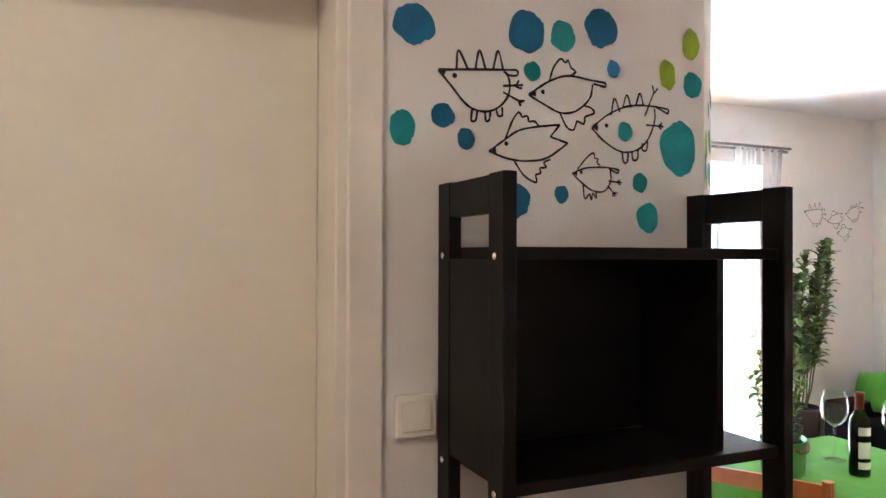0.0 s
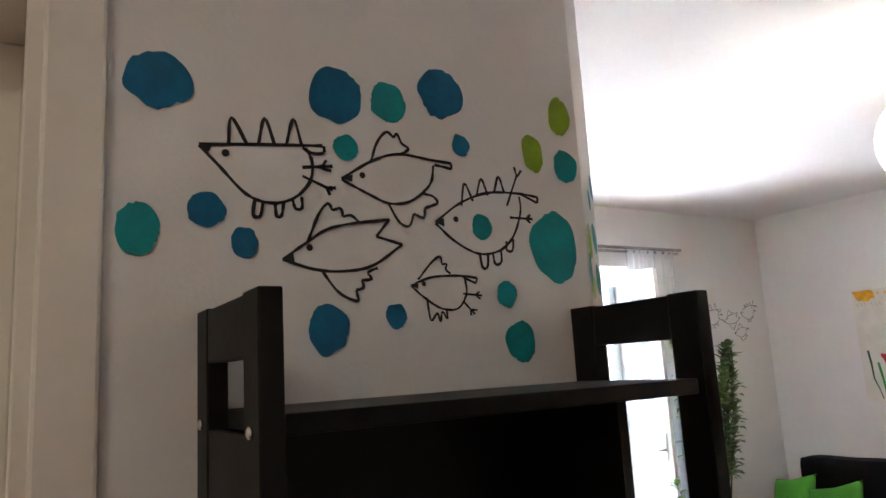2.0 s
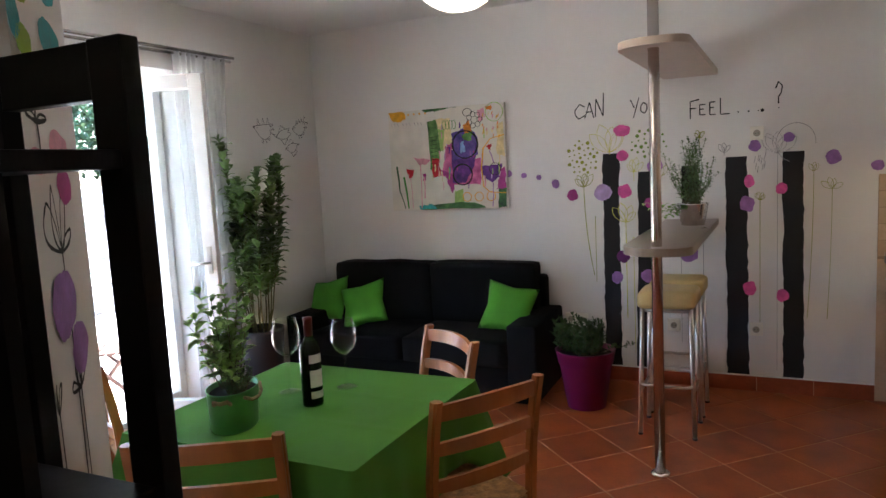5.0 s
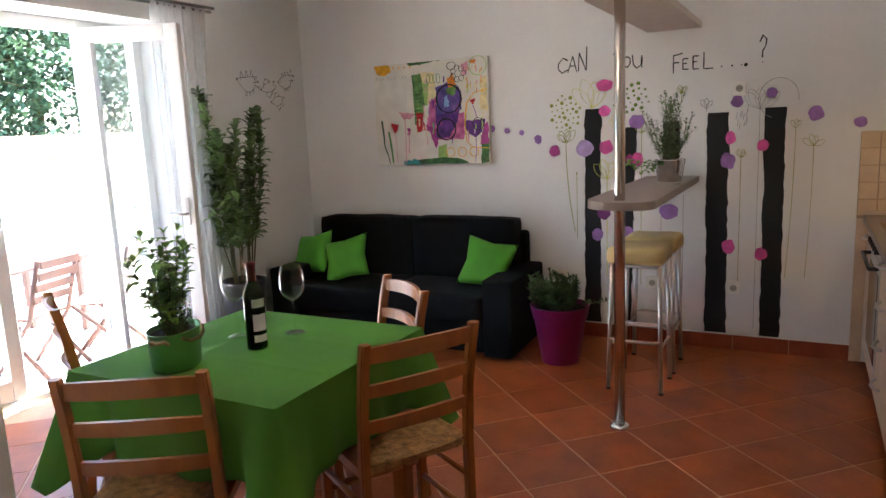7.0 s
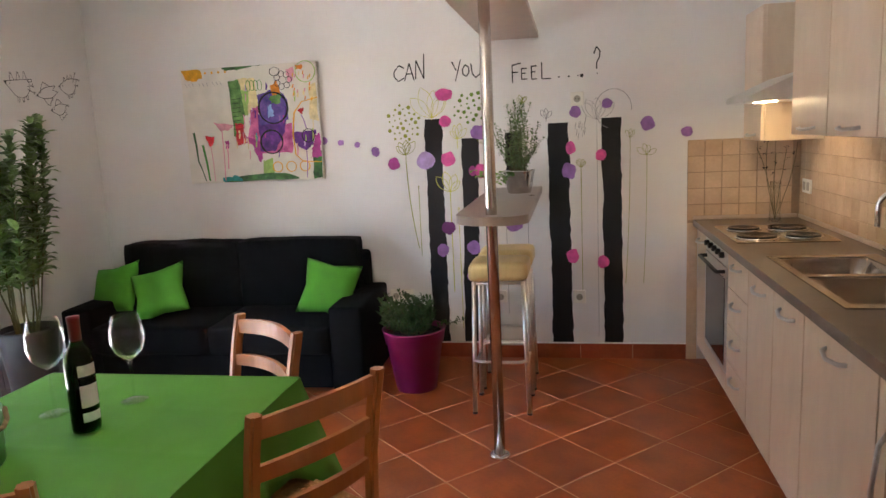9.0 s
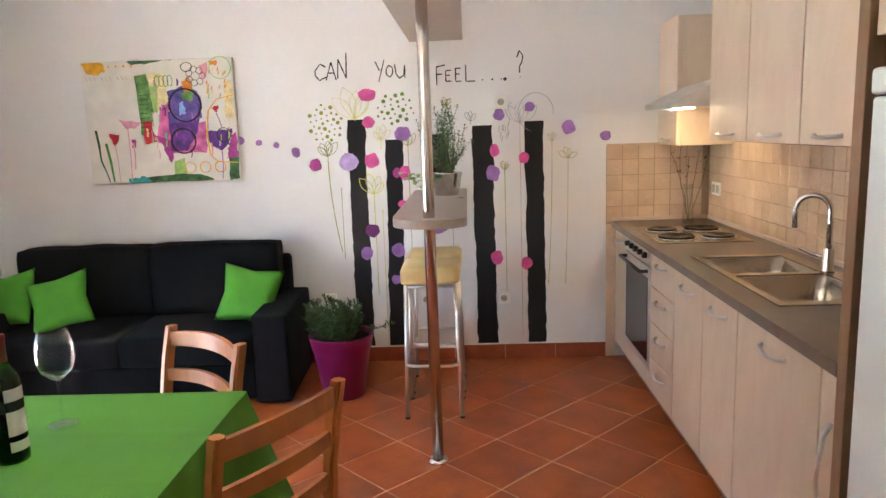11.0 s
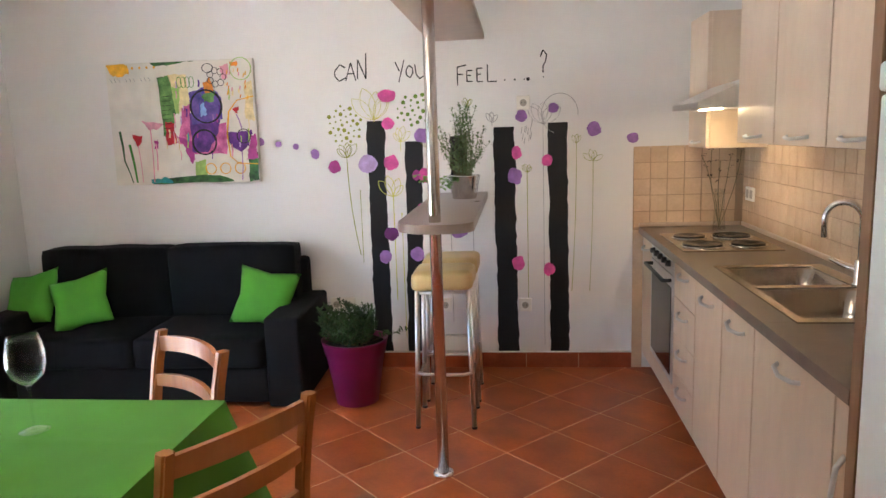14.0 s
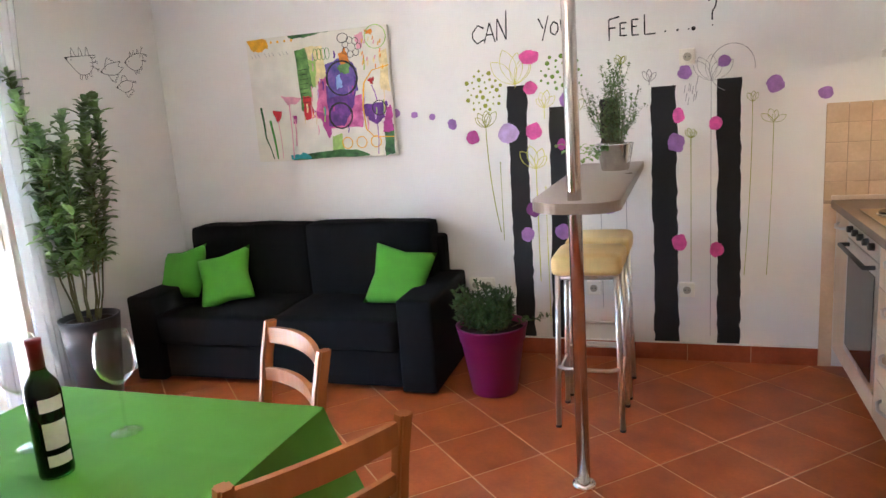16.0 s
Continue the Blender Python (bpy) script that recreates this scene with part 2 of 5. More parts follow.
P = {
    "blue": paint("blue_paint", (0.004, 0.13, 0.27)), "teal": paint("teal_paint", (0.006, 0.27, 0.29)),
    "lime": paint("lime_paint", (0.27, 0.42, 0.012)), "pink": paint("pink_paint", (0.72, 0.1, 0.36)),
    "mag": paint("magenta_paint", (0.42, 0.05, 0.26)), "pur": paint("purple_paint", (0.34, 0.16, 0.46)),
    "lav": paint("lavender_paint", (0.52, 0.36, 0.66)), "dpur": paint("dark_purple_paint", (0.16, 0.025, 0.16)),
    "yel": paint("yellow_green_line", (0.6, 0.58, 0.1)), "olive": paint("olive_paint", (0.3, 0.33, 0.03)),
    "gold": paint("gold_paint", (0.8, 0.42, 0.015)), "green": paint("green_paint", (0.05, 0.26, 0.03)),
    "lgreen": paint("light_green_paint", (0.35, 0.55, 0.14)), "ultra": paint("ultramarine_paint", (0.07, 0.07, 0.42)),
    "violet": paint("violet_paint", (0.1, 0.012, 0.26)), "red": paint("red_paint", (0.55, 0.02, 0.03)),
    "cream": paint("cream_paint", (0.78, 0.66, 0.35)), "dgreen": paint("dark_green_paint", (0.02, 0.1, 0.025)),
    "cyan": paint("cyan_paint", (0.04, 0.35, 0.38)), "orange": paint("orange_paint", (0.75, 0.25, 0.02)),
    "sky": paint("pale_blue_paint", (0.25, 0.4, 0.7)), "palepink": paint("pale_pink_paint", (0.72, 0.33, 0.42)),
    "moss": paint("moss_paint", (0.16, 0.27, 0.03)), "ink": M_INK, "grey": M_GREY,
}
for _k, _c, _h in (("ultra", (0.04, 0.04, 0.36), (0.2, 0.1, 0.42)), ("violet", (0.06, 0.008, 0.22), (0.2, 0.04, 0.34)), ("green", (0.02, 0.14, 0.02), (0.2, 0.42, 0.1)), ("pink", (0.62, 0.06, 0.3), (0.8, 0.2, 0.45)), ("dgreen", (0.01, 0.06, 0.02), (0.08, 0.25, 0.06))):
    P["canvas_" + _k] = mat(_k + "_brushwork", _c, 0.6, vary=0.3, scale=16, bump=0.25, bscale=120, spread=_h)


# ---- mesh helpers ----
def thing(name, x, y, z=0.0, rz=0.0, label="", category="", group="", kind=""):
    ob = new(name)
    ob.matrix_world = pose(x, y, z, 0, 0, rz)
    return tagged(ob, label, category, group, kind)


def part(name, bm, material, parent=None, label="", smooth=False):
    me = bpy.data.meshes.new(name)
    bmesh.ops.recalc_face_normals(bm, faces=bm.faces)
    if smooth:
        for f in bm.faces:
            f.smooth = True
    bm.to_mesh(me)
    bm.free()
    me.materials.append(material)
    ob = new(name, me)
    if parent:
        ob.parent = parent
    return tagged(ob, label)


def box(x0, y0, z0, x1, y1, z1, bev=0.0, bm=None, seg=2):
    out = bm or bmesh.new()
    b = bmesh.new() if bev else out
    vs = [b.verts.new((x, y, z)) for z in (z0, z1) for x, y in ((x0, y0), (x1, y0), (x1, y1), (x0, y1))]
    for q in ((3, 2, 1, 0), (4, 5, 6, 7), (0, 1, 5, 4), (1, 2, 6, 5), (2, 3, 7, 6), (3, 0, 4, 7)):
        b.faces.new([vs[i] for i in q])
    if bev:
        bmesh.ops.bevel(b, geom=list(b.edges), offset=bev, segments=seg, profile=0.5, affect="EDGES")
        me = bpy.data.meshes.new("tmp")
        b.to_mesh(me)
        b.free()
        out.from_mesh(me)
        bpy.data.meshes.remove(me)
    return out


def tube(pts, r, n=10, bm=None, taper=1.0):
    bm = bm or bmesh.new()
    pts = [Vector(p) for p in pts]
    rings = []
    for i, p in enumerate(pts):
        d = (pts[min(i + 1, len(pts) - 1)] - pts[max(i - 1, 0)]).normalized()
        a = d.orthogonal().normalized() if i == 0 else (rings[-1][1] - d * rings[-1][1].dot(d)).normalized()
        b = d.cross(a)
        rr = r * (1 + (taper - 1) * i / max(1, len(pts) - 1))
        rings.append(([bm.verts.new(p + rr * (math.cos(t) * a + math.sin(t) * b)) for t in [2 * math.pi * k / n for k in range(n)]], a))
    for (u, _), (v, _) in zip(rings, rings[1:]):
        for k in range(n):
            f = bm.faces.new((u[k], u[(k + 1) % n], v[(k + 1) % n], v[k]))
            f.smooth = True
    bm.faces.new(rings[0][0][::-1])
    bm.faces.new(rings[-1][0])
    return bm


def lathe(profile, n=32, bm=None, sx=1.0, sy=1.0, x=0.0, y=0.0):
    bm = bm or bmesh.new()
    rings = [[bm.verts.new((x + sx * max(r, 1e-4) * math.cos(2 * math.pi * k / n), y + sy * max(r, 1e-4) * math.sin(2 * math.pi * k / n), z)) for k in range(n)] for r, z in profile]
    for u, v in zip(rings, rings[1:]):
        for k in range(n):
            bm.faces.new((u[k], u[(k + 1) % n], v[(k + 1) % n], v[k])).smooth = True
    bm.faces.new(rings[0][::-1])
    bm.faces.new(rings[-1])
    return bm


def bezier(a, b, c, n=10):
    a, b, c = Vector(a), Vector(b), Vector(c)
    return [a * (1 - t) ** 2 + b * 2 * t * (1 - t) + c * t * t for t in [i / n for i in range(n + 1)]]


def stroke(pts, w, place, bm=None, h=0.0016):
    """A painted line of width w on a wall; place(u, v, h) gives the point h in front of the wall."""
    bm = bm or bmesh.new()
    pts = [Vector(p[:2]) for p in pts]
    prev = None
    for i, p in enumerate(pts):
        d = pts[min(i + 1, len(pts) - 1)] - pts[max(i - 1, 0)]
        d = d.normalized() if d.length else Vector((1, 0))
        nrm = Vector((-d.y, d.x)) * w * 0.5 * (0.75 + 0.5 * random.random())
        a, b = bm.verts.new(place(*(p + nrm), h)), bm.verts.new(place(*(p - nrm), h))
        if prev:
            bm.faces.new((prev[0], prev[1], b, a))
        prev = (a, b)
    return bm


def blob(u, v, ru, rv, place, bm=None, rough=0.1, h=0.0022, n=40):
    """A dab of paint with a ragged rim."""
    bm = bm or bmesh.new()
    s = random.uniform(0, 50)
    rim = []
    for k in range(n):
        t = 2 * math.pi * k / n
        q = 1 + rough * 1.6 * noise.noise((1.3 * math.cos(t) + s, 1.3 * math.sin(t), s)) + rough * 0.5 * random.uniform(-1, 1) * (math.sin(t * 2 + s) > 0)
        rim.append(bm.verts.new(place(u + ru * q * math.cos(t), v + rv * q * math.sin(t), h)))
    bm.faces.new(rim)
    return bm


def poly(pts, place, h=0.0016, bm=None):
    bm = bm or bmesh.new()
    bm.faces.new([bm.verts.new(place(u, v, h)) for u, v in pts])
    return bm


def prism(pts, z0, z1):
    bm = bmesh.new()
    lo, hi = [bm.verts.new((x, y, z0)) for x, y in pts], [bm.verts.new((x, y, z1)) for x, y in pts]
    bm.faces.new(lo[::-1])
    bm.faces.new(hi)
    for k in range(len(pts)):
        bm.faces.new((lo[k], lo[(k + 1) % len(pts)], hi[(k + 1) % len(pts)], hi[k]))
    return bm


def setting(name, bm, material, label, category):
    return tagged(part(name, bm, material), label, category, kind="structure")


# ---- structure ----
FAR, SOUTH, NORTH, BIRD, CEIL, WEST = 5.25, -0.80, 3.85, 1.23, 2.68, -1.6
floor = setting("floor", box(WEST, SOUTH, -0.06, FAR, NORTH + 0.42, 0.0005), M_GROUT, "terracotta tiled floor laid diagonally with pale joints", "floor")
ceiling = setting("ceiling", box(WEST - 0.2, SOUTH - 0.2, CEIL, FAR + 0.2, NORTH + 0.45, CEIL + 0.2), M_CEIL, "smooth white painted ceiling", "ceiling")
wall_east = setting("wall_east", box(FAR, SOUTH - 0.2, -0.06, FAR + 0.2, NORTH, CEIL), M_WALL, "white wall painted with flowers, black bars and lettering", "wall")
wall_south = setting("wall_south", box(WEST - 0.2, SOUTH - 0.2, -0.06, FAR, SOUTH, CEIL), M_WALL, "white plastered wall behind the kitchen units", "wall")
wall_west = setting("wall_west", box(WEST - 0.2, SOUTH, -0.06, WEST, BIRD + 0.3, CEIL), M_WALL, "plain white plastered hall wall", "wall")
OX0, OX1, OTOP, POST = 2.04, 3.92, 2.26, 3.46
bm = box(1.0, NORTH, -0.06, OX0, NORTH + 0.42, CEIL)
box(OX1, NORTH, -0.06, FAR + 0.2, NORTH + 0.42, CEIL, bm=bm)
box(OX0, NORTH, OTOP, OX1, NORTH + 0.42, CEIL, bm=bm)
wall_north = setting("wall_north", bm, M_WALL, "thick white wall with a terrace door opening", "wall")
DX0, DX1, DTOP = -0.705, 0.15, 2.115
bm = prism([(DX1, BIRD), (0.955, BIRD), (1.22, 1.48), (1.22, NORTH), (1.0, NORTH), (1.0, 1.6), (DX1, 1.6)], -0.06, CEIL)
wall_birds = setting("wall_birds", bm, M_WALL, "white wall with painted birds and coloured dots, splayed end", "wall")
bm = box(WEST, BIRD, -0.06, DX0, 1.6, CEIL)
box(DX0, BIRD, DTOP, DX1, 1.6, CEIL, bm=bm)
setting("wall_hall", bm, M_WALL, "white hall wall round the doorway", "wall")
door_1 = tagged(new("door_1"), "closed plain cream door set deep in its frame", "door", kind="structure")
part("door_leaf", box(DX0 + 0.03, BIRD + 0.13, 0, DX1 - 0.03, BIRD + 0.17, DTOP - 0.03, 0.004), M_DOOR, door_1)
bm = box(DX1 - 0.03, BIRD + 0.002, 0, DX1 + 0.002, BIRD + 0.3, DTOP, 0.003)
box(DX0, BIRD + 0.002, 0, DX0 + 0.03, BIRD + 0.3, DTOP, 0.003, bm=bm)
box(DX0 + 0.03, BIRD + 0.003, DTOP - 0.03, DX1 - 0.03, BIRD + 0.3, DTOP + 0.002, 0.003, bm=bm)
part("door_frame", bm, M_TRIM, door_1)
bm = box(DX1 - 0.012, BIRD - 0.012, 0, DX1 + 0.055, BIRD, DTOP + 0.055, 0.005)
box(DX0 - 0.05, BIRD - 0.014, DTOP - 0.012, DX1 + 0.056, BIRD, DTOP + 0.057, 0.005, bm=bm)
box(DX0 - 0.06, BIRD - 0.012, 0, DX0 + 0.012, BIRD, DTOP - 0.012, 0.005, bm=bm)
part("architrave", bm, M_TRIM, door_1)

# terrace door: closed left leaf, right leaf swung into the room
window_1 = tagged(new("window_1"), "white double terrace door, one leaf swung open inwards", "window", kind="structure")
FY = 4.2
bm = box(OX0, FY - 0.04, 0.0, OX0 + 0.06, FY + 0.04, OTOP, 0.004)
box(POST, FY - 0.04, 0.0, POST + 0.11, FY + 0.04, OTOP, 0.004, bm=bm)
box(OX1 - 0.06, FY - 0.04, 0.0, OX1, FY + 0.04, OTOP, 0.004, bm=bm)
box(POST + 0.11, FY - 0.04, OTOP - 0.07, OX1 - 0.06, FY + 0.04, OTOP, 0.004, bm=bm)
box(POST + 0.11, FY - 0.04, 0.0, OX1 - 0.06, FY + 0.04, 0.1, 0.004, bm=bm)
box(OX0 + 0.06, FY - 0.04, OTOP - 0.07, POST, FY + 0.04, OTOP, 0.004, bm=bm)
box(OX0 + 0.06, FY - 0.05, 0.0, POST, FY + 0.06, 0.04, 0.004, bm=bm)
part("window_frame", bm, M_PVC, window_1)
part("pane", box(POST + 0.11, FY - 0.004, 0.1, OX1 - 0.06, FY + 0.004, OTOP - 0.07), M_PANE, window_1).visible_shadow = False


def leaf_door(parent, w, h):
    """A glazed leaf hinged at x = 0, extending along +x."""
    bm = box(0, -0.03, 0, 0.085, 0.03, h, 0.006)
    box(w - 0.085, -0.03, 0, w, 0.03, h, 0.006, bm=bm)
    box(0.085, -0.03, h - 0.09, w - 0.085, 0.03, h, 0.006, bm=bm)
    box(0.085, -0.03, 0, w - 0.085, 0.03, 0.12, 0.006, bm=bm)
    fr = part("leaf_frame", bm, M_PVC, parent)
    g = part("pane", box(0.085, -0.004, 0.12, w - 0.085, 0.004, h - 0.09), M_PANE, parent)
    g.visible_shadow = False
    bm = tube([(w - 0.045, -0.03, 1.0), (w - 0.045, -0.07, 1.0), (w - 0.16, -0.07, 1.0)], 0.009)
    box(w - 0.06, -0.038, 0.93, w - 0.03, -0.028, 1.1, 0.003, bm=bm)
    part("door_handle", bm, M_STEEL, parent)
    for z in (0.3, 1.1, 1.9):
        part("hinge", tube([(-0.008, -0.034, z - 0.05), (-0.008, -0.034, z + 0.05)], 0.009), M_PVC, parent)
    return fr


leaf_a = thing("window_leaf", OX0 + 0.065, FY, 0.045, 0, "closed white glazed terrace door leaf", "window", kind="structure")
leaf_door(leaf_a, 0.745, 2.13)
leaf_b = thing("window_leaf", POST - 0.01, FY - 0.06, 0.045, -67, "open white glazed terrace door leaf", "window", kind="structure")
leaf_door(leaf_b, 0.64, 2.16)


# ---- black open shelf in front of the bird wall ----
def ladder_shelf():
    t = thing("shelf_unit", 0, 0, 0, 0, "tall black-brown wooden open shelf unit against the wall", "shelf")
    x0, x1, yf, yb, top = 0.308, 0.915, 0.965, 1.215, 1.715
    for xa in (x0, x1 - 0.024):
        for ya in (yf, yb - 0.05):
            part("post", box(xa, ya, 0, xa + 0.024, ya + 0.05, top, 0.002), M_BLACK, t)
        for za in (top - 0.062, 0.06):
            part("side_rail", box(xa + 0.001, yf + 0.05, za, xa + 0.023, yb - 0.05, za + 0.06, 0.002), M_BLACK, t)
        for za in (1.585, 1.22):
            for ya in (yf + 0.025, yb - 0.025):
                xs = xa - 0.001 if xa == x0 else xa + 0.025
                part("screw_cap", lathe([(0.006, -0.002), (0.006, 0.002), (0.004, 0.003)], 12, x=0, y=0), M_ZINC, t).matrix_basis = pose(xs, ya, za, 0, -90 if xa == x0 else 90, 0)
    for za in (1.58, 1.215, 0.86, 0.5, 0.14):
        part("shelf_board", box(x0 + 0.024, yf + 0.012, za, x1 - 0.024, yb - 0.012, za + 0.02, 0.002), M_BLACK, t)
    part("back_panel", box(x0 + 0.024, yb - 0.012, 1.235, x1 - 0.15, yb - 0.006, 1.58), M_BLACK, t)
    part("side_panel", box(x0 + 0.002, yf + 0.05, 1.235, x0 + 0.012, yb - 0.05, 1.58), M_BLACK, t)
    part("side_panel", box(x1 - 0.155, yf + 0.03, 1.235, x1 - 0.14, yb - 0.006, 1.58), M_BLACK, t)


ladder_shelf()

# light switch
t = thing("light_switch", 0.268, BIRD, 1.295, 0, "cream square rocker light switch on the wall", "switch")
part("plate", box(-0.04, -0.012, -0.04, 0.04, 0, 0.04, 0.004), M_SOCKET, t)
part("rocker", box(-0.028, -0.016, -0.028, 0.028, -0.011, 0.028, 0.003), M_SOCKET, t)


# ---- wall paintings ----
def on_bird(u, v, h):
    return (u, BIRD - h, v)


def on_splay(u, v, h):
    d = Vector((0.265, 0.25)).normalized()
    return (0.955 + d.x * u + d.y * h, BIRD + d.y * u - d.x * h, v)


def on_far(u, v, h):
    return (FAR - h, u, v)


def on_north(u, v, h):
    return (u, NORTH - h, v)


DABS = (("blue", 0.264, 2.008, 0.041, 0.036), ("blue", 0.5, 2.025, 0.042, 0.042), ("teal", 0.585, 2.026, 0.03, 0.031), ("blue", 0.677, 2.055, 0.04, 0.04),
        ("teal", 0.514, 1.948, 0.02, 0.019), ("blue", 0.708, 1.974, 0.016, 0.018), ("lime", 0.915, 2.049, 0.025, 0.034), ("lime", 0.85, 1.977, 0.022, 0.033),
        ("teal", 0.92, 1.96, 0.026, 0.028), ("teal", 0.882, 1.818, 0.05, 0.056), ("teal", 0.738, 1.845, 0.018, 0.02), ("blue", 0.322, 1.845, 0.023, 0.023),
        ("teal", 0.244, 1.817, 0.025, 0.033), ("blue", 0.369, 1.805, 0.018, 0.021), ("blue", 0.48, 1.691, 0.029, 0.034), ("blue", 0.582, 1.708, 0.017, 0.018),
        ("teal", 0.777, 1.739, 0.019, 0.021), ("teal", 0.798, 1.666, 0.029, 0.03))
for c, u, v, ru, rv in DABS:
    part("painted_dot", blob(u, v, ru, rv, on_bird), P[c], wall_birds)
SPLAY_DABS = (("blue", 0.27, 1.99, 0.05, 0.024), ("teal", 0.16, 1.94, 0.035, 0.02), ("lime", 0.057, 1.84, 0.05, 0.031), ("teal", 0.22, 1.872, 0.075, 0.03), ("teal", 0.02, 1.785, 0.03, 0.03),
              ("lime", 0.06, 1.76, 0.042, 0.022), ("teal", 0.225, 1.79, 0.075, 0.03), ("palepink", 0.06, 1.6, 0.045, 0.02), ("palepink", 0.2, 1.624, 0.065, 0.026), ("mag", 0.215, 1.565, 0.05, 0.03),
              ("pur", 0.125, 1.392, 0.085, 0.05), ("pur", 0.2, 1.312, 0.06, 0.042))
for c, u, v, ru, rv in SPLAY_DABS:
    part("painted_dot", blob(u, v, ru, rv, on_splay), P[c], wall_birds)
for u, base, low, petals in ((0.15, 1.468, 0.95, ((-0.1, 0.04, -0.07, 0.075), (-0.05, 0.05, -0.03, 0.1), (0.03, 0.05, 0.06, 0.11), (0.05, 0.015, 0.075, 0.03))),
                             (0.175, 1.255, 0.3, ((-0.06, 0.005, -0.05, 0.02), (-0.03, 0.03, -0.02, 0.06), (0.01, 0.03, 0.02, 0.062), (0.04, 0.03, 0.05, 0.06))),
                             (0.083, 1.655, 1.6, ((-0.04, 0.01, -0.06, 0.012), (-0.01, 0.01, 0.01, 0.03), (0.04, 0.01, 0.06, 0.01))),
                             (0.02, 1.26, 0.4, ((-0.01, 0.02, 0.0, 0.04), (0.01, 0.02, 0.03, 0.035)))):
    bm = stroke(bezier((u, base), (u + 0.012, (base + low) / 2), (u - 0.005, low)), 0.007, on_splay)
    for a, b, c, d in petals:
        tip = (u + c, base + d)
        stroke(bezier((u, base), (u + a * 1.5, base + b * 0.4), tip), 0.0065, on_splay, bm)
        stroke(bezier(tip, (u + a * 0.4, base + b * 1.8), (u, base)), 0.0045, on_splay, bm)
    part("painted_flower", bm, M_INK, wall_birds)


def flowing(pts, n=5):
    """A smooth line through the points."""
    q = [Vector(p) for p in pts]
    q = [q[0] * 2 - q[1]] + q + [q[-1] * 2 - q[-2]]
    out = []
    for a, b, c, d in zip(q, q[1:], q[2:], q[3:]):
        for k in range(n):
            t = k / n
            out.append(0.5 * (2 * b + (c - a) * t + (2 * a - 5 * b + 4 * c - d) * t * t + (3 * b - a - 3 * c + d) * t ** 3))
    return out + [q[-2]]


# the five birds, drawn in millimetres from the tip of the beak; the last three points fill the beak, then the eye
BIRDS = (
    ("0,0 81,9 166,17|137,11 150,5 167,7 168,17|0,-1 24,-25 60,-61 94,-70 125,-60 147,-35 150,-7 141,11|37,5 41,41 61,7|76,8 85,46 98,11|114,12 125,50 136,14|70,-67 68,-88 77,-88 81,-70|97,-69 99,-87 106,-85 109,-67|121,-62 125,-75 134,-74 134,-58|136,-17 180,-11|171,-3 165,-15 178,-18|136,-29 179,-46|184,-42 172,-43 175,-53", (16, 1), (11, -11), (33, -8)),
    ("0,0 48,31 92,46 145,43 183,41|183,41 183,32|183,32 153,36|0,-1 39,-18 73,-30 109,-24 143,4 151,35|47,31 57,59 73,78 85,71|85,71 91,77 98,63|98,63 109,56 96,46|72,-31 88,-57 104,-62 113,-43|113,-43 129,-48 132,-33|132,-33 154,-24 147,-14 130,-11", (17, 8), (16, -3), (32, 8)),
    ("0,0 35,25 64,44 102,54 159,63|159,63 137,37|137,37 178,27|0,0 42,-12 85,-14 130,-5 178,27|35,25 51,63 65,80 72,71|72,71 84,74 87,63|87,63 100,65 111,56|54,-14 77,-43 104,-55 103,-40|103,-40 114,-36 112,-26|112,-26 127,-24 122,-15 137,-8", (14, 11), (16, -3), (37, 17)),
    ("0,0 44,32 97,53 157,57 199,54|166,56 197,44|197,44 199,54|0,-1 32,-27 74,-45 114,-39 143,-15 161,25 161,52|48,29 56,65 70,38|77,46 88,75 99,49|111,54 122,82 131,57|135,35 159,87|155,102 160,87 169,97|139,16 185,16|181,23 173,16 180,9|76,-45 80,-66 89,-65 92,-44|101,-41 104,-60 116,-57 117,-37|129,-23 128,-37 139,-38 143,-19", (15, 8), (15, -6), (36, 7)),
    ("0,0 35,13 85,16 115,13|89,14 112,5|112,5 115,13|0,0 21,-17 49,-33 78,-33 94,-11 93,12|12,9 36,35 51,44 54,33|54,33 62,33 60,25 68,19|25,-17 30,-50 41,-40 46,-52 50,-38 58,-48 57,-33|88,-11 122,-14|118,-8 111,-13 119,-19|87,-22 107,-42|112,-36 101,-36 100,-44", (12, 8), (11, -5), (21, 3)),
)


def bird(wall, place, kind, x, z, size=1.0, w=0.0042, material=None):
    lines, b1, b2, eye = BIRDS[kind]
    at = lambda p: (x + p[0] * 0.001 * size, z + p[1] * 0.001 * size)
    bm = bmesh.new()
    for line in lines.split("|"):
        stroke(flowing([at([float(v) for v in q.split(",")]) for q in line.split()]), w, place, bm)
    poly([at((0, 0)), at(b1), at(b2)], place, 0.002, bm)
    blob(*at(eye), w * 1.1, w * 1.1, place, bm, 0.05, n=14)
    part("painted_bird", bm, material or M_INK, wall)


for kind, (x, z, w) in enumerate(((0.313, 1.93, 0.0046), (0.506, 1.902, 0.0042), (0.419, 1.785, 0.0042), (0.655, 1.848, 0.0042), (0.608, 1.752, 0.0034))):
    bird(wall_birds, on_bird, kind, x, z, 1.0, w)
for kind, x, z, size in ((0, 4.47, 1.93, 1.35), (2, 4.72, 1.855, 1.1), (3, 4.93, 1.92, 1.05), (1, 4.83, 1.765, 0.95)):
    bird(wall_north, on_north, kind, x, z, size, 0.0034)

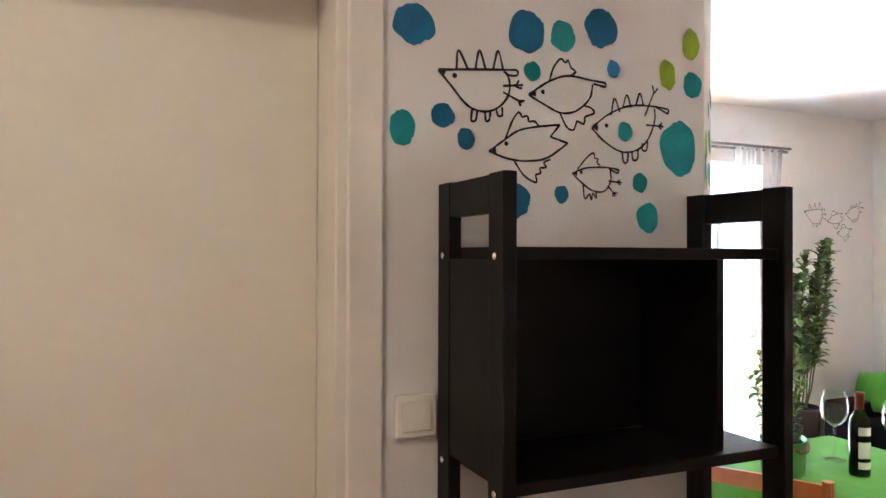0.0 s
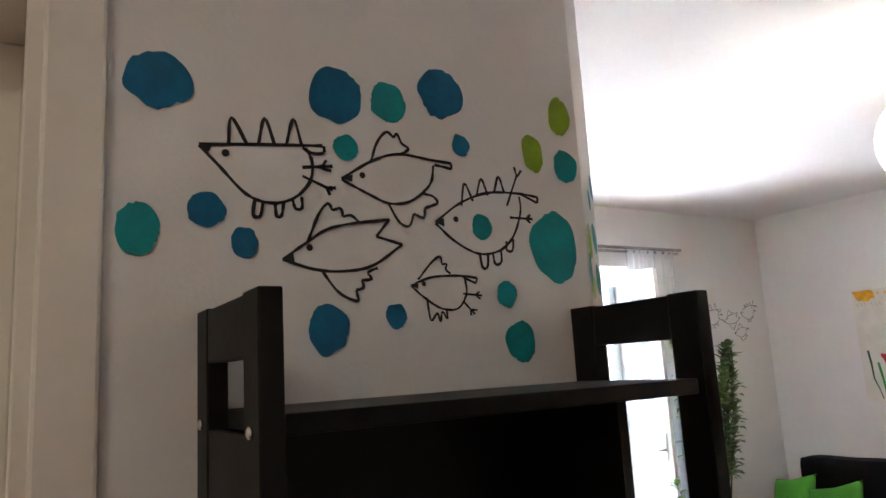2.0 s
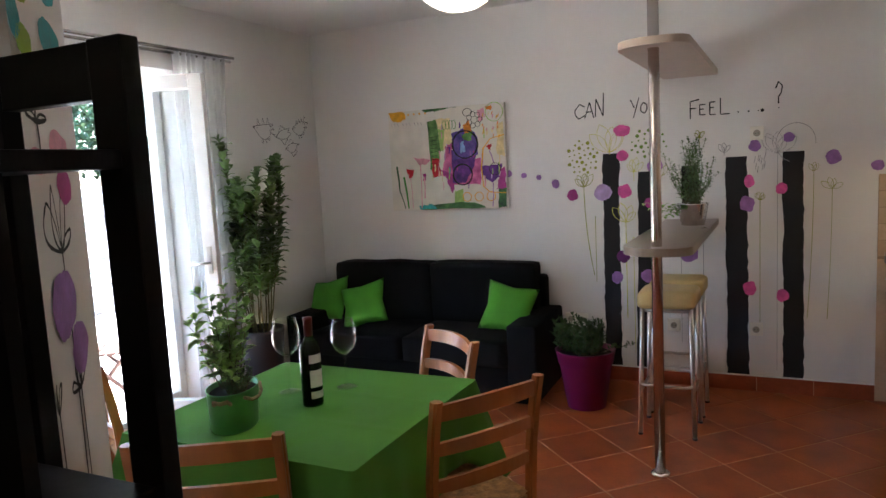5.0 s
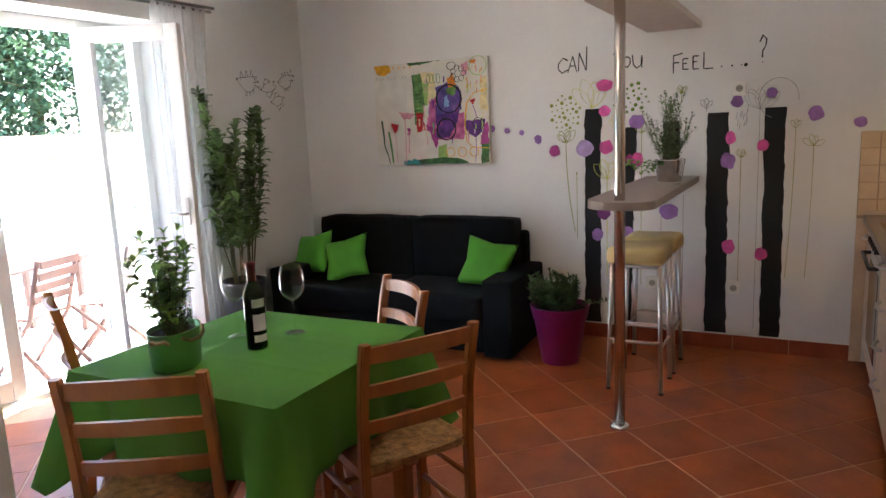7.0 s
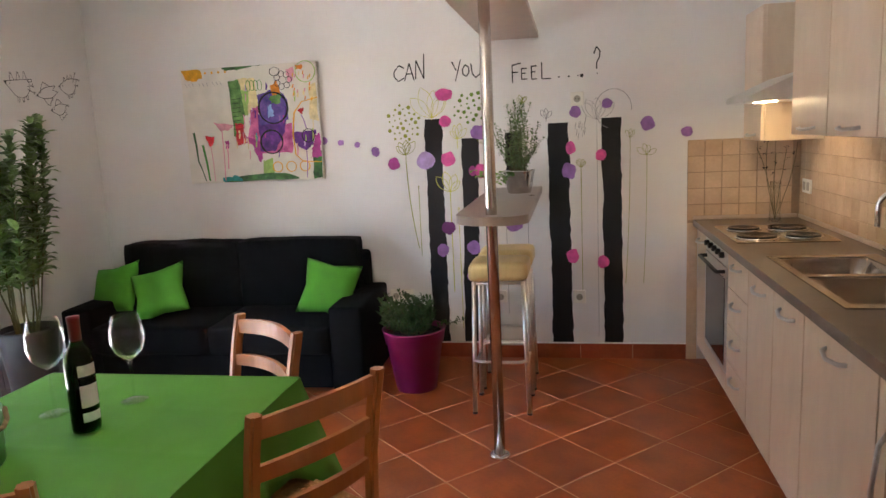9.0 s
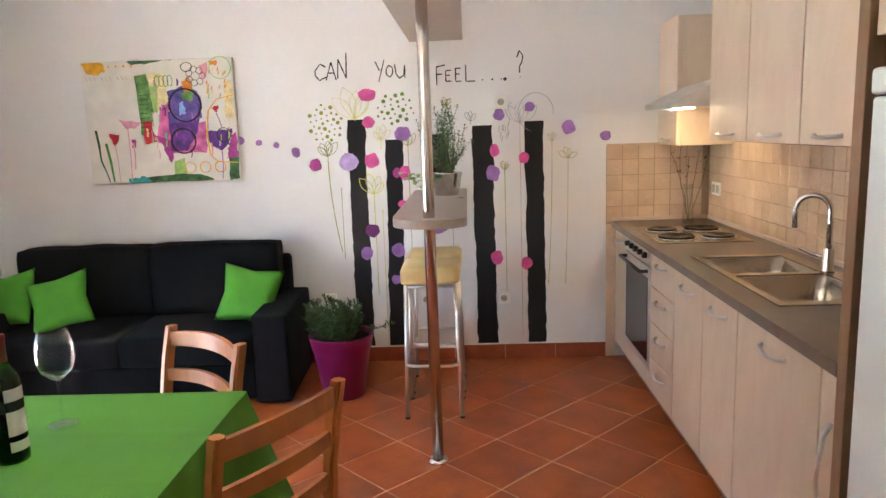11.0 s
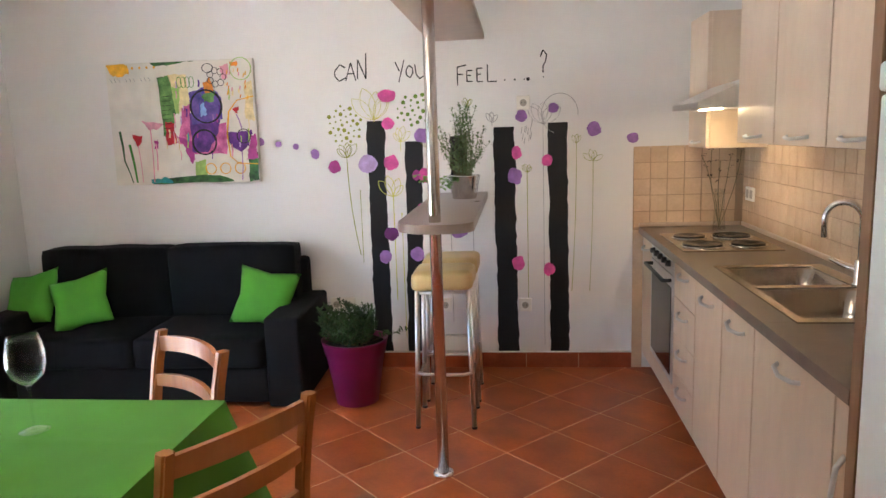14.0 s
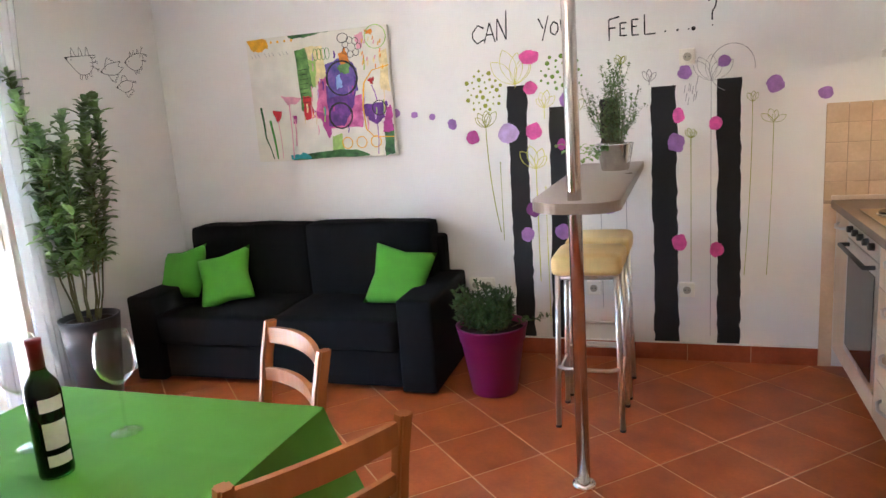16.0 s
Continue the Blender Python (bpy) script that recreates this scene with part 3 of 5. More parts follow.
# far wall: black bars, flower stems, dots, lettering
for y, top, hw, y2 in ((1.426, 1.593, 0.056, 1.43), (1.187, 1.461, 0.053, 1.22), (0.909, 1.485, 0.052, 0.91), (0.628, 1.53, 0.064, 0.62), (0.305, 1.547, 0.058, 0.295)):
    bm, prev = bmesh.new(), None
    low = 1.15 if top == 1.485 else 0.108
    for i in range(41):
        k = i / 40
        v, c = low + (top - low) * k, y2 + (y - y2) * k
        jag = 0.007 * noise.noise((y * 9, k * 7, 0))
        a = bm.verts.new(on_far(c + hw + jag + 0.0045 * random.uniform(-1, 1), v, 0.0012))
        b = bm.verts.new(on_far(c - hw + 0.007 * noise.noise((k * 8, y * 5, 3)) + 0.0045 * random.uniform(-1, 1), v, 0.0012))
        if prev:
            bm.faces.new((prev[0], prev[1], b, a))
        prev = (a, b)
    part("painted_bar", bm, M_INK, wall_east)
FLOWERS = (("pink", 1.342, 1.743, 0.055, 0.042), ("pink", 1.344, 1.573, 0.04, 0.036), ("pink", 1.335, 1.335, 0.046, 0.048), ("pur", 1.132, 1.496, 0.052, 0.045),
           ("lav", 1.483, 1.327, 0.062, 0.055), ("mag", 1.696, 1.317, 0.04, 0.04), ("dpur", 1.353, 0.882, 0.043, 0.045), ("pur", 1.396, 0.735, 0.04, 0.045),
           ("pur", 1.19, 0.748, 0.045, 0.046), ("pur", 1.211, 0.554, 0.032, 0.031), ("pink", 1.128, 1.248, 0.036, 0.048), ("mag", 1.179, 1.25, 0.022, 0.034))
FLOWERS2 = (("pink", 1.149, 1.048, 0.032, 0.024), ("pur", 0.521, 1.592, 0.037, 0.036), ("pur", 0.328, 1.635, 0.032, 0.031), ("pur", 0.086, 1.502, 0.042, 0.045),
            ("pur", -0.145, 1.44, 0.034, 0.03), ("pink", 0.553, 1.373, 0.031, 0.041), ("pink", 0.368, 1.322, 0.034, 0.036), ("pur", 0.566, 1.229, 0.046, 0.051),
            ("pink", 0.549, 0.683, 0.038, 0.046), ("pink", 0.36, 0.642, 0.036, 0.043), ("pur", 0.92, 0.902, 0.06, 0.05),
            ("pur", 2.172, 1.488, 0.028, 0.027), ("pur", 2.052, 1.47, 0.021, 0.019), ("pur", 1.94, 1.451, 0.019, 0.019), ("pur", 1.818, 1.4, 0.028, 0.032))
for c, u, v, ru, rv in FLOWERS + FLOWERS2:
    part("painted_dot", blob(u, v, ru, rv, on_far, rough=0.12, h=0.0026), P[c], wall_east)
for cy, cz, ry, rz, n, c in ((1.62, 1.575, 0.115, 0.12, 34, "olive"), (1.17, 1.65, 0.125, 0.1, 28, "moss")):
    for k in range(n):
        a, r = 2.4 * k, math.sqrt((k + 0.5) / n)
        s = random.choice((0.006, 0.008, 0.01, 0.013))
        part("painted_dot", blob(cy + ry * r * math.cos(a), cz + rz * r * math.sin(a), s, s, on_far, n=10), P[c], wall_east)


def wall_flower(u, base, top, petals, size, mtl, w=0.004, lean=0.0, fan=105):
    bm = stroke([(u + lean * (1 - k / 12) ** 2, base + (top - base) * k / 12) for k in range(13)], w, on_far)
    for k in range(petals):
        a = radians(90 + (k - (petals - 1) / 2) * fan / max(1, petals) + random.uniform(-7, 7))
        q = Vector((math.cos(a), math.sin(a))) * random.uniform(0.75, 1.15)
        s = Vector((-q.y, q.x)) * size * 0.24
        p0, tip = Vector((u, top)), Vector((u, top)) + q * size
        stroke(bezier(p0, p0 + q * size * 0.6 + s * 1.8, tip), w * 0.8, on_far, bm)
        stroke(bezier(tip, p0 + q * size * 0.6 - s * 1.8, p0), w * 0.8, on_far, bm)
    part("painted_flower", bm, P[mtl], wall_east)


for args in ((1.43, 1.585, 1.6, 5, 0.19, "yel"), (1.615, 0.75, 1.37, 5, 0.1, "olive", 0.005, -0.06), (1.54, 0.7, 1.15, 1, 0.02, "olive"), (1.33, 0.45, 1.12, 4, 0.12, "yel", 0.005),
             (1.28, 0.2, 1.0, 1, 0.02, "yel"), (1.27, 1.4, 1.46, 4, 0.09, "yel"), (1.1, 0.4, 1.42, 4, 0.08, "olive"), (0.85, 1.6, 1.66, 5, 0.05, "olive"), (0.39, 0.15, 1.54, 5, 0.14, "grey", 0.0025),
             (0.49, 0.45, 1.25, 4, 0.055, "olive"), (0.19, 0.5, 1.42, 3, 0.06, "olive", 0.003, 0.03), (0.09, 0.5, 1.31, 4, 0.07, "olive", 0.003, 0.02, 150), (0.7, 1.54, 1.56, 3, 0.06, "grey"), (0.97, 0.3, 0.9, 1, 0.01, "grey", 0.003), (0.83, 0.3, 1.0, 1, 0.01, "grey", 0.003)):
    wall_flower(*args)
bm = stroke([(0.29 + 0.11 * math.cos(a / 4), 1.6 + 0.12 * math.sin(a / 4)) for a in range(-5, 14)], 0.003, on_far)
for k in range(11):
    u, v = 0.45 + 0.09 * random.random(), 1.4 + 0.13 * random.random()
    stroke([(u, v), (u - 0.006, v + 0.04)], 0.003, on_far, bm)
part("painted_flower", bm, M_GREY, wall_east)
GLYPH = {"C": "9,8 5,10 1,6 1,3 4,0 9,2", "A": "0,0 5,10 9,0|2,4 8,4", "N": "0,0 1,9 8,0 9,12", "Y": "0,10 4,5|9,11 3,-1", "O": "4,9 1,6 1,2 5,0 8,3 8,7 4,9", "U": "0,10 1,3 4,0 8,2 9,9|9,9 9,0",
         "F": "1,0 1,10 9,11|1,6 6,6", "E": "8,9 1,9 1,0 8,0|1,5 6,5", "L": "1,11 1,0 9,0", "?": "1,9 4,12 8,10 7,7 4,5 4,2|4,0 5,0"}
for ch, y, z, hy, hz in (("C", 1.633, 1.892, 0.038, 0.05), ("A", 1.564, 1.896, 0.032, 0.054), ("N", 1.492, 1.915, 0.03, 0.065), ("Y", 1.255, 1.888, 0.028, 0.055), ("O", 1.196, 1.887, 0.026, 0.04), ("U", 1.131, 1.882, 0.031, 0.044),
                        ("F", 0.879, 1.842, 0.031, 0.055), ("E", 0.828, 1.845, 0.022, 0.036), ("E", 0.767, 1.85, 0.022, 0.044), ("L", 0.696, 1.85, 0.031, 0.046), ("?", 0.384, 1.884, 0.024, 0.066)):
    bm = bmesh.new()
    for line in GLYPH[ch].split("|"):
        pts = [tuple(float(q) for q in pr.split(",")) for pr in line.split()]
        pts = [(y + hy - 2 * hy * a / 9, z - hz + 2 * hz * b / 10) for a, b in pts]
        for p0, p1 in zip(pts, pts[1:]):
            stroke(bezier(p0, (Vector(p0) + Vector(p1)) / 2, p1, 4), 0.0075, on_far, bm)
    part("painted_letter", bm, M_INK, wall_east)
for y, r in ((0.616, 0.005), (0.556, 0.006), (0.5, 0.004), (0.477, 0.011)):
    part("painted_letter", blob(y, 1.81, r, r, on_far, n=14), M_INK, wall_east)


# ---- sockets on the far wall ----
def socket(y, z, w=0.08):
    t = thing("wall_socket", FAR, y, z, 0, "cream square power socket on the painted wall", "socket", "wall sockets")
    part("plate", box(-0.026, -w / 2, -0.042, 0, w / 2, 0.042, 0.005), M_SOCKET, t)
    for k in range(round(w / 0.08)):
        o = -w / 2 + 0.04 + 0.08 * k
        # raised disc, its dark tone standing in for the socket's shaded hollow
        part("insert", lathe([(0.021, 0), (0.021, 0.004), (0.018, 0.004), (0.018, 0.001)], 20), M_RECESS_SHADE, t).matrix_basis = pose(-0.0262, o, 0, 0, -90, 0)
        for dy in (-0.009, 0.009):
            # dark disc in place of a shaded hole
            part("pin_hole", lathe([(0.003, 0), (0.003, 0.003)], 10), M_DARK, t).matrix_basis = pose(-0.028, o + dy, 0, 0, -90, 0)


socket(0.508, 1.67)
socket(0.512, 0.417)
socket(1.02, 0.42)
socket(1.69, 0.43, 0.16)

# ---- canvas painting ----
pic = thing("painting", FAR - 0.035, 2.655, 1.62, 0, "colourful abstract canvas painting of flowers, bowl and circles", "painting")
PW, PH = 0.965, 0.765


def on_pic(u, v, h):
    """u, v from 0 to 1 over the canvas, from its upper left corner."""
    return (-0.001 - h, PW * (0.5 - u), PH * (0.5 - v))


part("canvas", box(0, -PW / 2, -PH / 2, 0.03, PW / 2, PH / 2, 0.003), M_CANV, pic)


def pic_patch(c, pts, h=0.0015):
    bm = bmesh.new()
    out = []
    for (a, b), (c2, d) in zip(pts, pts[1:] + pts[:1]):
        for k in range(5):
            q = k / 5
            out.append((a + (c2 - a) * q + random.uniform(-0.006, 0.006), b + (d - b) * q + random.uniform(-0.008, 0.008)))
    out = [(min(max(u, 0.002), 0.998), min(max(v, 0.002), 0.998)) for u, v in out]
    part("paint_patch", poly(out, on_pic, h, bm), P.get("canvas_" + c, P[c]), pic)


for i, (c, pts) in enumerate((
        ("gold", [(0.01, 0.01), (0.16, 0.01), (0.16, 0.08), (0.1, 0.105), (0.04, 0.095)]), ("dgreen", [(0.31, 0.0), (0.62, 0.0), (0.45, 0.025), (0.34, 0.04)]),
        ("cream", [(0.42, 0.1), (0.55, 0.1), (0.56, 0.36), (0.47, 0.42)]), ("green", [(0.35, 0.12), (0.43, 0.11), (0.46, 0.4), (0.42, 0.6), (0.365, 0.6)]),
        ("lgreen", [(0.44, 0.2), (0.5, 0.22), (0.48, 0.42), (0.46, 0.42)]), ("red", [(0.38, 0.48), (0.44, 0.5), (0.45, 0.66), (0.38, 0.68)]),
        ("pink", [(0.5, 0.38), (0.56, 0.34), (0.57, 0.68), (0.45, 0.66), (0.48, 0.55)]), ("pink", [(0.56, 0.6), (0.8, 0.5), (0.79, 0.76), (0.55, 0.76)]),
        ("mag", [(0.44, 0.6), (0.56, 0.66), (0.56, 0.8), (0.54, 0.84), (0.5, 0.7)]), ("violet", [(0.55, 0.42), (0.76, 0.42), (0.74, 0.58), (0.66, 0.74), (0.55, 0.74)]),
        ("ultra", [(0.56, 0.25), (0.7, 0.2), (0.78, 0.3), (0.77, 0.48), (0.57, 0.52)]), ("sky", [(0.62, 0.36), (0.66, 0.34), (0.67, 0.44), (0.63, 0.45)]),
        ("orange", [(0.66, 0.18), (0.71, 0.14), (0.73, 0.28), (0.67, 0.27)]), ("green", [(0.64, 0.27), (0.74, 0.25), (0.72, 0.34), (0.66, 0.33)]),
        ("lgreen", [(0.57, 0.82), (0.64, 0.8), (0.64, 0.95), (0.56, 0.95)]), ("dgreen", [(0.26, 0.955), (0.7, 0.93), (0.82, 0.97), (0.82, 0.995), (0.26, 0.995)]),
        ("cyan", [(0.25, 0.96), (0.36, 0.94), (0.4, 0.99), (0.25, 0.99)]), ("dgreen", [(0.93, 0.77), (0.995, 0.76), (0.995, 0.99), (0.93, 0.99)]),
        ("violet", [(0.79, 0.59), (0.97, 0.57), (0.94, 0.7), (0.88, 0.75), (0.82, 0.7)]), ("mag", [(0.96, 0.62), (0.995, 0.6), (0.995, 0.8), (0.92, 0.82), (0.93, 0.74)]),
        ("red", [(0.14, 0.58), (0.22, 0.59), (0.2, 0.66), (0.17, 0.68)]), ("palepink", [(0.22, 0.47), (0.36, 0.5), (0.33, 0.54), (0.26, 0.54)]),
        ("red", [(0.84, 0.4), (0.89, 0.38), (0.88, 0.44)]), ("cream", [(0.94, 0.2), (0.99, 0.18), (0.99, 0.5), (0.93, 0.48)]), ("orange", [(0.85, 0.02), (0.9, 0.015), (0.9, 0.06), (0.86, 0.06)]),
        ("palepink", [(0.78, 0.05), (0.84, 0.04), (0.83, 0.15), (0.79, 0.16)]), ("mag", [(0.29, 0.63), (0.32, 0.63), (0.315, 0.7), (0.295, 0.7)]))):
    pic_patch(c, pts, 0.0012 + 0.00012 * i)


def ring(u, v, r, w=0.009, c="ink", sq=1.0):
    bm = stroke([(u + r * math.cos(k / 4.5), v + r * sq * PW / PH * math.sin(k / 4.5)) for k in range(30)], w / PW, lambda a, b, h: on_pic(a, b, 0.0055), None)
    part("paint_line", bm, P[c], pic)


ring(0.67, 0.37, 0.105, 0.013)
ring(0.64, 0.66, 0.08, 0.012)
ring(0.91, 0.62, 0.045, 0.006)
ring(0.7, 0.065, 0.036, 0.005, "ink", 0.8)
for k in range(7):
    a = k * 0.9
    ring(0.755 + 0.045 * math.cos(a), 0.14 + 0.055 * math.sin(a), 0.02, 0.004)
for k in range(4):
    ring(0.5 + 0.028 * k, 0.17, 0.016, 0.004, "green", 2.2)
for k in range(3):
    ring(0.67 + 0.1 * k, 0.88, 0.035, 0.007, "gold")
ring(0.92, 0.08, 0.07, 0.006, "lgreen")
flat = lambda a, b, h: on_pic(a, b, 0.0057)
part("paint_line", stroke([(0.995, 0.3), (0.88, 0.33), (0.82, 0.42), (0.8, 0.6), (0.81, 0.78), (0.86, 0.84), (0.995, 0.85)], 0.009, flat), P["gold"], pic)
for u0, v0, u1, v1, c, w in ((0.06, 0.55, 0.075, 0.8, "dgreen", 0.014), (0.075, 0.8, 0.12, 0.98, "dgreen", 0.01), (0.12, 0.66, 0.15, 0.98, "green", 0.016), (0.18, 0.67, 0.19, 0.98, "palepink", 0.006),
                            (0.275, 0.54, 0.27, 0.98, "palepink", 0.008), (0.305, 0.66, 0.3, 0.88, "palepink", 0.008), (0.89, 0.75, 0.88, 0.98, "pur", 0.006), (0.87, 0.44, 0.9, 0.56, "pur", 0.008)):
    part("paint_line", stroke([(u0, v0), ((u0 + u1) / 2 + 0.004, (v0 + v1) / 2), (u1, v1)], w, flat), P[c], pic)
for k in range(9):
    part("paint_line", stroke([(0.365, 0.28 + 0.037 * k), (0.43, 0.275 + 0.037 * k)], 0.004, flat), M_INK, pic)
for k in range(22):
    u, v = random.uniform(0.8, 0.97), random.uniform(0.07, 0.3)
    part("paint_line", stroke([(u, v), (u - 0.006, v + 0.03)], 0.008, flat), P[random.choice(("orange", "palepink", "cream", "gold"))], pic)
for k in range(36):
    u, v, l = random.uniform(0.37, 0.97), random.uniform(0.1, 0.75), random.uniform(0.04, 0.13)
    tone = random.choice(("cream", "cream", "lgreen", "palepink", "lav")) if u > 0.77 or u < 0.53 else random.choice(("ultra", "pur", "mag", "cyan", "violet"))
    part("paint_line", stroke([(u, v), (u + 0.003, v + l / 2), (u - 0.002, v + l)], random.uniform(0.005, 0.012), lambda a, b, h: on_pic(a, b, 0.0049)), P[tone], pic)
for k in range(4):
    part("paint_line", blob(0.19 + 0.05 * k, 0.04, 0.008, 0.011, flat, n=12), P["gold"], pic)
for k in range(9):
    u = 0.03 + 0.028 * k + (0.02 if k > 2 else 0) + (0.02 if k > 5 else 0)
    part("paint_line", stroke([(u, 0.12), (u + 0.012, 0.15)], 0.003, flat), M_GREY, pic)


# ---- sofa ----
def sofa():
    t = thing("sofa", 4.872, 2.72, 0, 2.2, "charcoal fabric two-seat sofa with wide arms", "sofa")
    hy, ax = 0.95, 0.2
    part("base", box(-0.37, -hy + ax, 0.03, 0.3, hy - ax, 0.25, 0.02), M_SOFA, t)
    for s in (-1, 1):
        a, b = sorted((s * hy, s * (hy - ax)))
        part("armrest", box(-0.41, a, 0.02, 0.3, b, 0.535, 0.02, seg=3), M_SOFA, t, smooth=True)
        a, b = sorted((s * 0.001, s * 0.81))
        part("back_cushion", soft(0.09, a, 0.4, 0.27, b, 0.865, 0.026), M_SOFA, t, smooth=True)
    part("seat_cushion", soft(-0.425, -hy + ax + 0.004, 0.25, 0.14, -0.0015, 0.43, 0.026), M_SOFA, t, smooth=True)
    part("seat_cushion", soft(-0.425, 0.0015, 0.25, 0.14, hy - ax - 0.004, 0.43, 0.026), M_SOFA, t, smooth=True)
    part("back_frame", box(0.22, -hy + 0.1, 0.02, 0.335, hy - 0.1, 0.76, 0.03, seg=3), M_SOFA, t, smooth=True)


def soft(x0, y0, z0, x1, y1, z1, r):
    bm = box(x0, y0, z0, x1, y1, z1)
    bmesh.ops.subdivide_edges(bm, edges=list(bm.edges), cuts=9, use_grid_fill=True)
    c, hs = Vector(((x0 + x1) / 2, (y0 + y1) / 2, (z0 + z1) / 2)), Vector((x1 - x0, y1 - y0, z1 - z0)) / 2
    for v in bm.verts:
        d = v.co - c
        inner = Vector([max(-h + r, min(h - r, q)) for q, h in zip(d, hs)])
        o = d - inner
        if o.length > 1e-6:
            v.co = c + inner + o.normalized() * r
        v.co += Vector((noise.noise(v.co * 4), noise.noise(v.co * 4 + Vector((9, 0, 0))), noise.noise(v.co * 5 + Vector((0, 7, 0))))) * 0.008
    return bm


def pillow(x, y, z, spin, ry, rz, label):
    t = new("cushion")
    s, n = 0.172, 14
    bm, grid = bmesh.new(), {}
    for side in (1, -1):
        for i in range(n + 1):
            for j in range(n + 1):
                u, v = i / n * 2 - 1, j / n * 2 - 1
                edge = abs(u) == 1 or abs(v) == 1
                if edge and side < 0:
                    grid[side, i, j] = grid[1, i, j]
                    continue
                k = 1.03 - 0.16 * (1 - abs(u) * abs(v)) * max(abs(u), abs(v))
                h = 0.062 * ((1 - u ** 4) * (1 - v ** 4)) ** 0.55 + 0.005 * noise.noise((u * 3, v * 3, side + x))
                grid[side, i, j] = bm.verts.new((u * s * k, v * s * k, 0 if edge else side * h))
        for i in range(n):
            for j in range(n):
                bm.faces.new((grid[side, i, j], grid[side, i + 1, j], grid[side, i + 1, j + 1], grid[side, i, j + 1]))
    ob = part("cushion", bm, M_PILLOW, None, label, smooth=True)
    bpy.data.objects.remove(t)
    ob.matrix_world = pose(x, y, z, 0, 0, rz) @ pose(0, 0, 0, 0, ry, 0) @ pose(0, 0, 0, 0, 0, spin)
    tagged(ob, category="cushion", group="cushions on the sofa")


sofa()
pillow(4.79, 3.52, 0.585, 14, -60, -14, "lime green square cushion leaning on the sofa back")
pillow(4.745, 3.17, 0.575, 17, -56, 6, "lime green square cushion leaning on the sofa back")
pillow(4.82, 2.05, 0.575, -13, -64, 14, "lime green square cushion leaning by the arm")


# ---- dining table, cloth and chairs ----
TX, TY, HX, HY, TZ = 2.325, 1.86, 0.415, 0.435, 0.755
t = thing("dining_table", TX, TY, 0, 0, "square wooden dining table under a green cloth", "table")
part("tabletop", box(-HX + 0.01, -HY + 0.01, TZ - 0.03, HX - 0.01, HY - 0.01, TZ - 0.003, 0.004), M_CHAIR, t)
for sx in (-1, 1):
    for sy in (-1, 1):
        part("leg", box(sx * 0.35 - 0.03, sy * 0.37 - 0.03, 0, sx * 0.35 + 0.03, sy * 0.37 + 0.03, TZ - 0.03, 0.004), M_CHAIR, t)


def tablecloth():
    bm = bmesh.new()
    rim = []
    n = 56
    corners = ((HX, HY), (-HX, HY), (-HX, -HY), (HX, -HY))
    for k in range(4):
        a, b = corners[k], corners[(k + 1) % 4]
        for i in range(n):
            q = i / n
            rim.append((a[0] + (b[0] - a[0]) * q, a[1] + (b[1] - a[1]) * q, min(q, 1 - q), k, q))
    m = 56
    crease = lambda q: 0.0022 * math.exp(-((q - 0.34) / 0.012) ** 2) + 0.0022 * math.exp(-((q - 0.67) / 0.012) ** 2)
    grid = [[bm.verts.new((HX * (2 * i / m - 1) * 0.985, HY * (2 * j / m - 1) * 0.985, TZ + 0.002 * noise.noise((i * 0.11, j * 0.11, 0)) + 0.0016 * noise.noise((i * 0.09 + j * 0.3, j * 0.07, 4)) + crease(i / m) + crease(j / m))) for j in range(m + 1)] for i in range(m + 1)]
    for i in range(m):
        for j in range(m):
            bm.faces.new((grid[i][j], grid[i + 1][j], grid[i + 1][j + 1], grid[i][j + 1]))
    rows = []
    R = 12
    for r in range(R + 1):
        ring = []
        for x, y, e, k, q in rim:
            corner = math.exp(-(e / 0.1) ** 2)
            length = 0.255 + 0.13 * corner
            f = r / R
            out = Vector((x / HX if abs(abs(x) - HX) < 1e-6 else 0.0, y / HY if abs(abs(y) - HY) < 1e-6 else 0.0))
            if corner > 0.3 and e > 0:
                out = out + Vector((x, y)).normalized() * 0.35 * corner
            wave = 0.012 + f * (0.02 + 0.022 * math.sin(q * 19 + k * 2.1) + 0.075 * corner - 0.03 * math.exp(-((e - 0.17) / 0.06) ** 2))
            ring.append(bm.verts.new((x + out.x * wave, y + out.y * wave, TZ - 0.006 * (r > 0) - length * f)))
        rows.append(ring)
    L = len(rim)
    for u, v in zip(rows, rows[1:]):
        for k in range(L):
            bm.faces.new((u[k], u[(k + 1) % L], v[(k + 1) % L], v[k]))
    bmesh.ops.bridge_loops(bm, edges=[ed for ed in bm.edges if ed.is_boundary and all(abs(v.co.z - TZ) < 0.009 for v in ed.verts)])
    ob = part("tablecloth", bm, M_CLOTH, None, "plain green cotton tablecloth draped over the table", smooth=True)
    ob.data.set_sharp_from_angle(angle=radians(70))
    ob.matrix_world = pose(TX, TY, 0)
    so = ob.modifiers.new("thick", "SOLIDIFY")
    so.thickness = 0.002
    tagged(ob, category="tablecloth")


tablecloth()


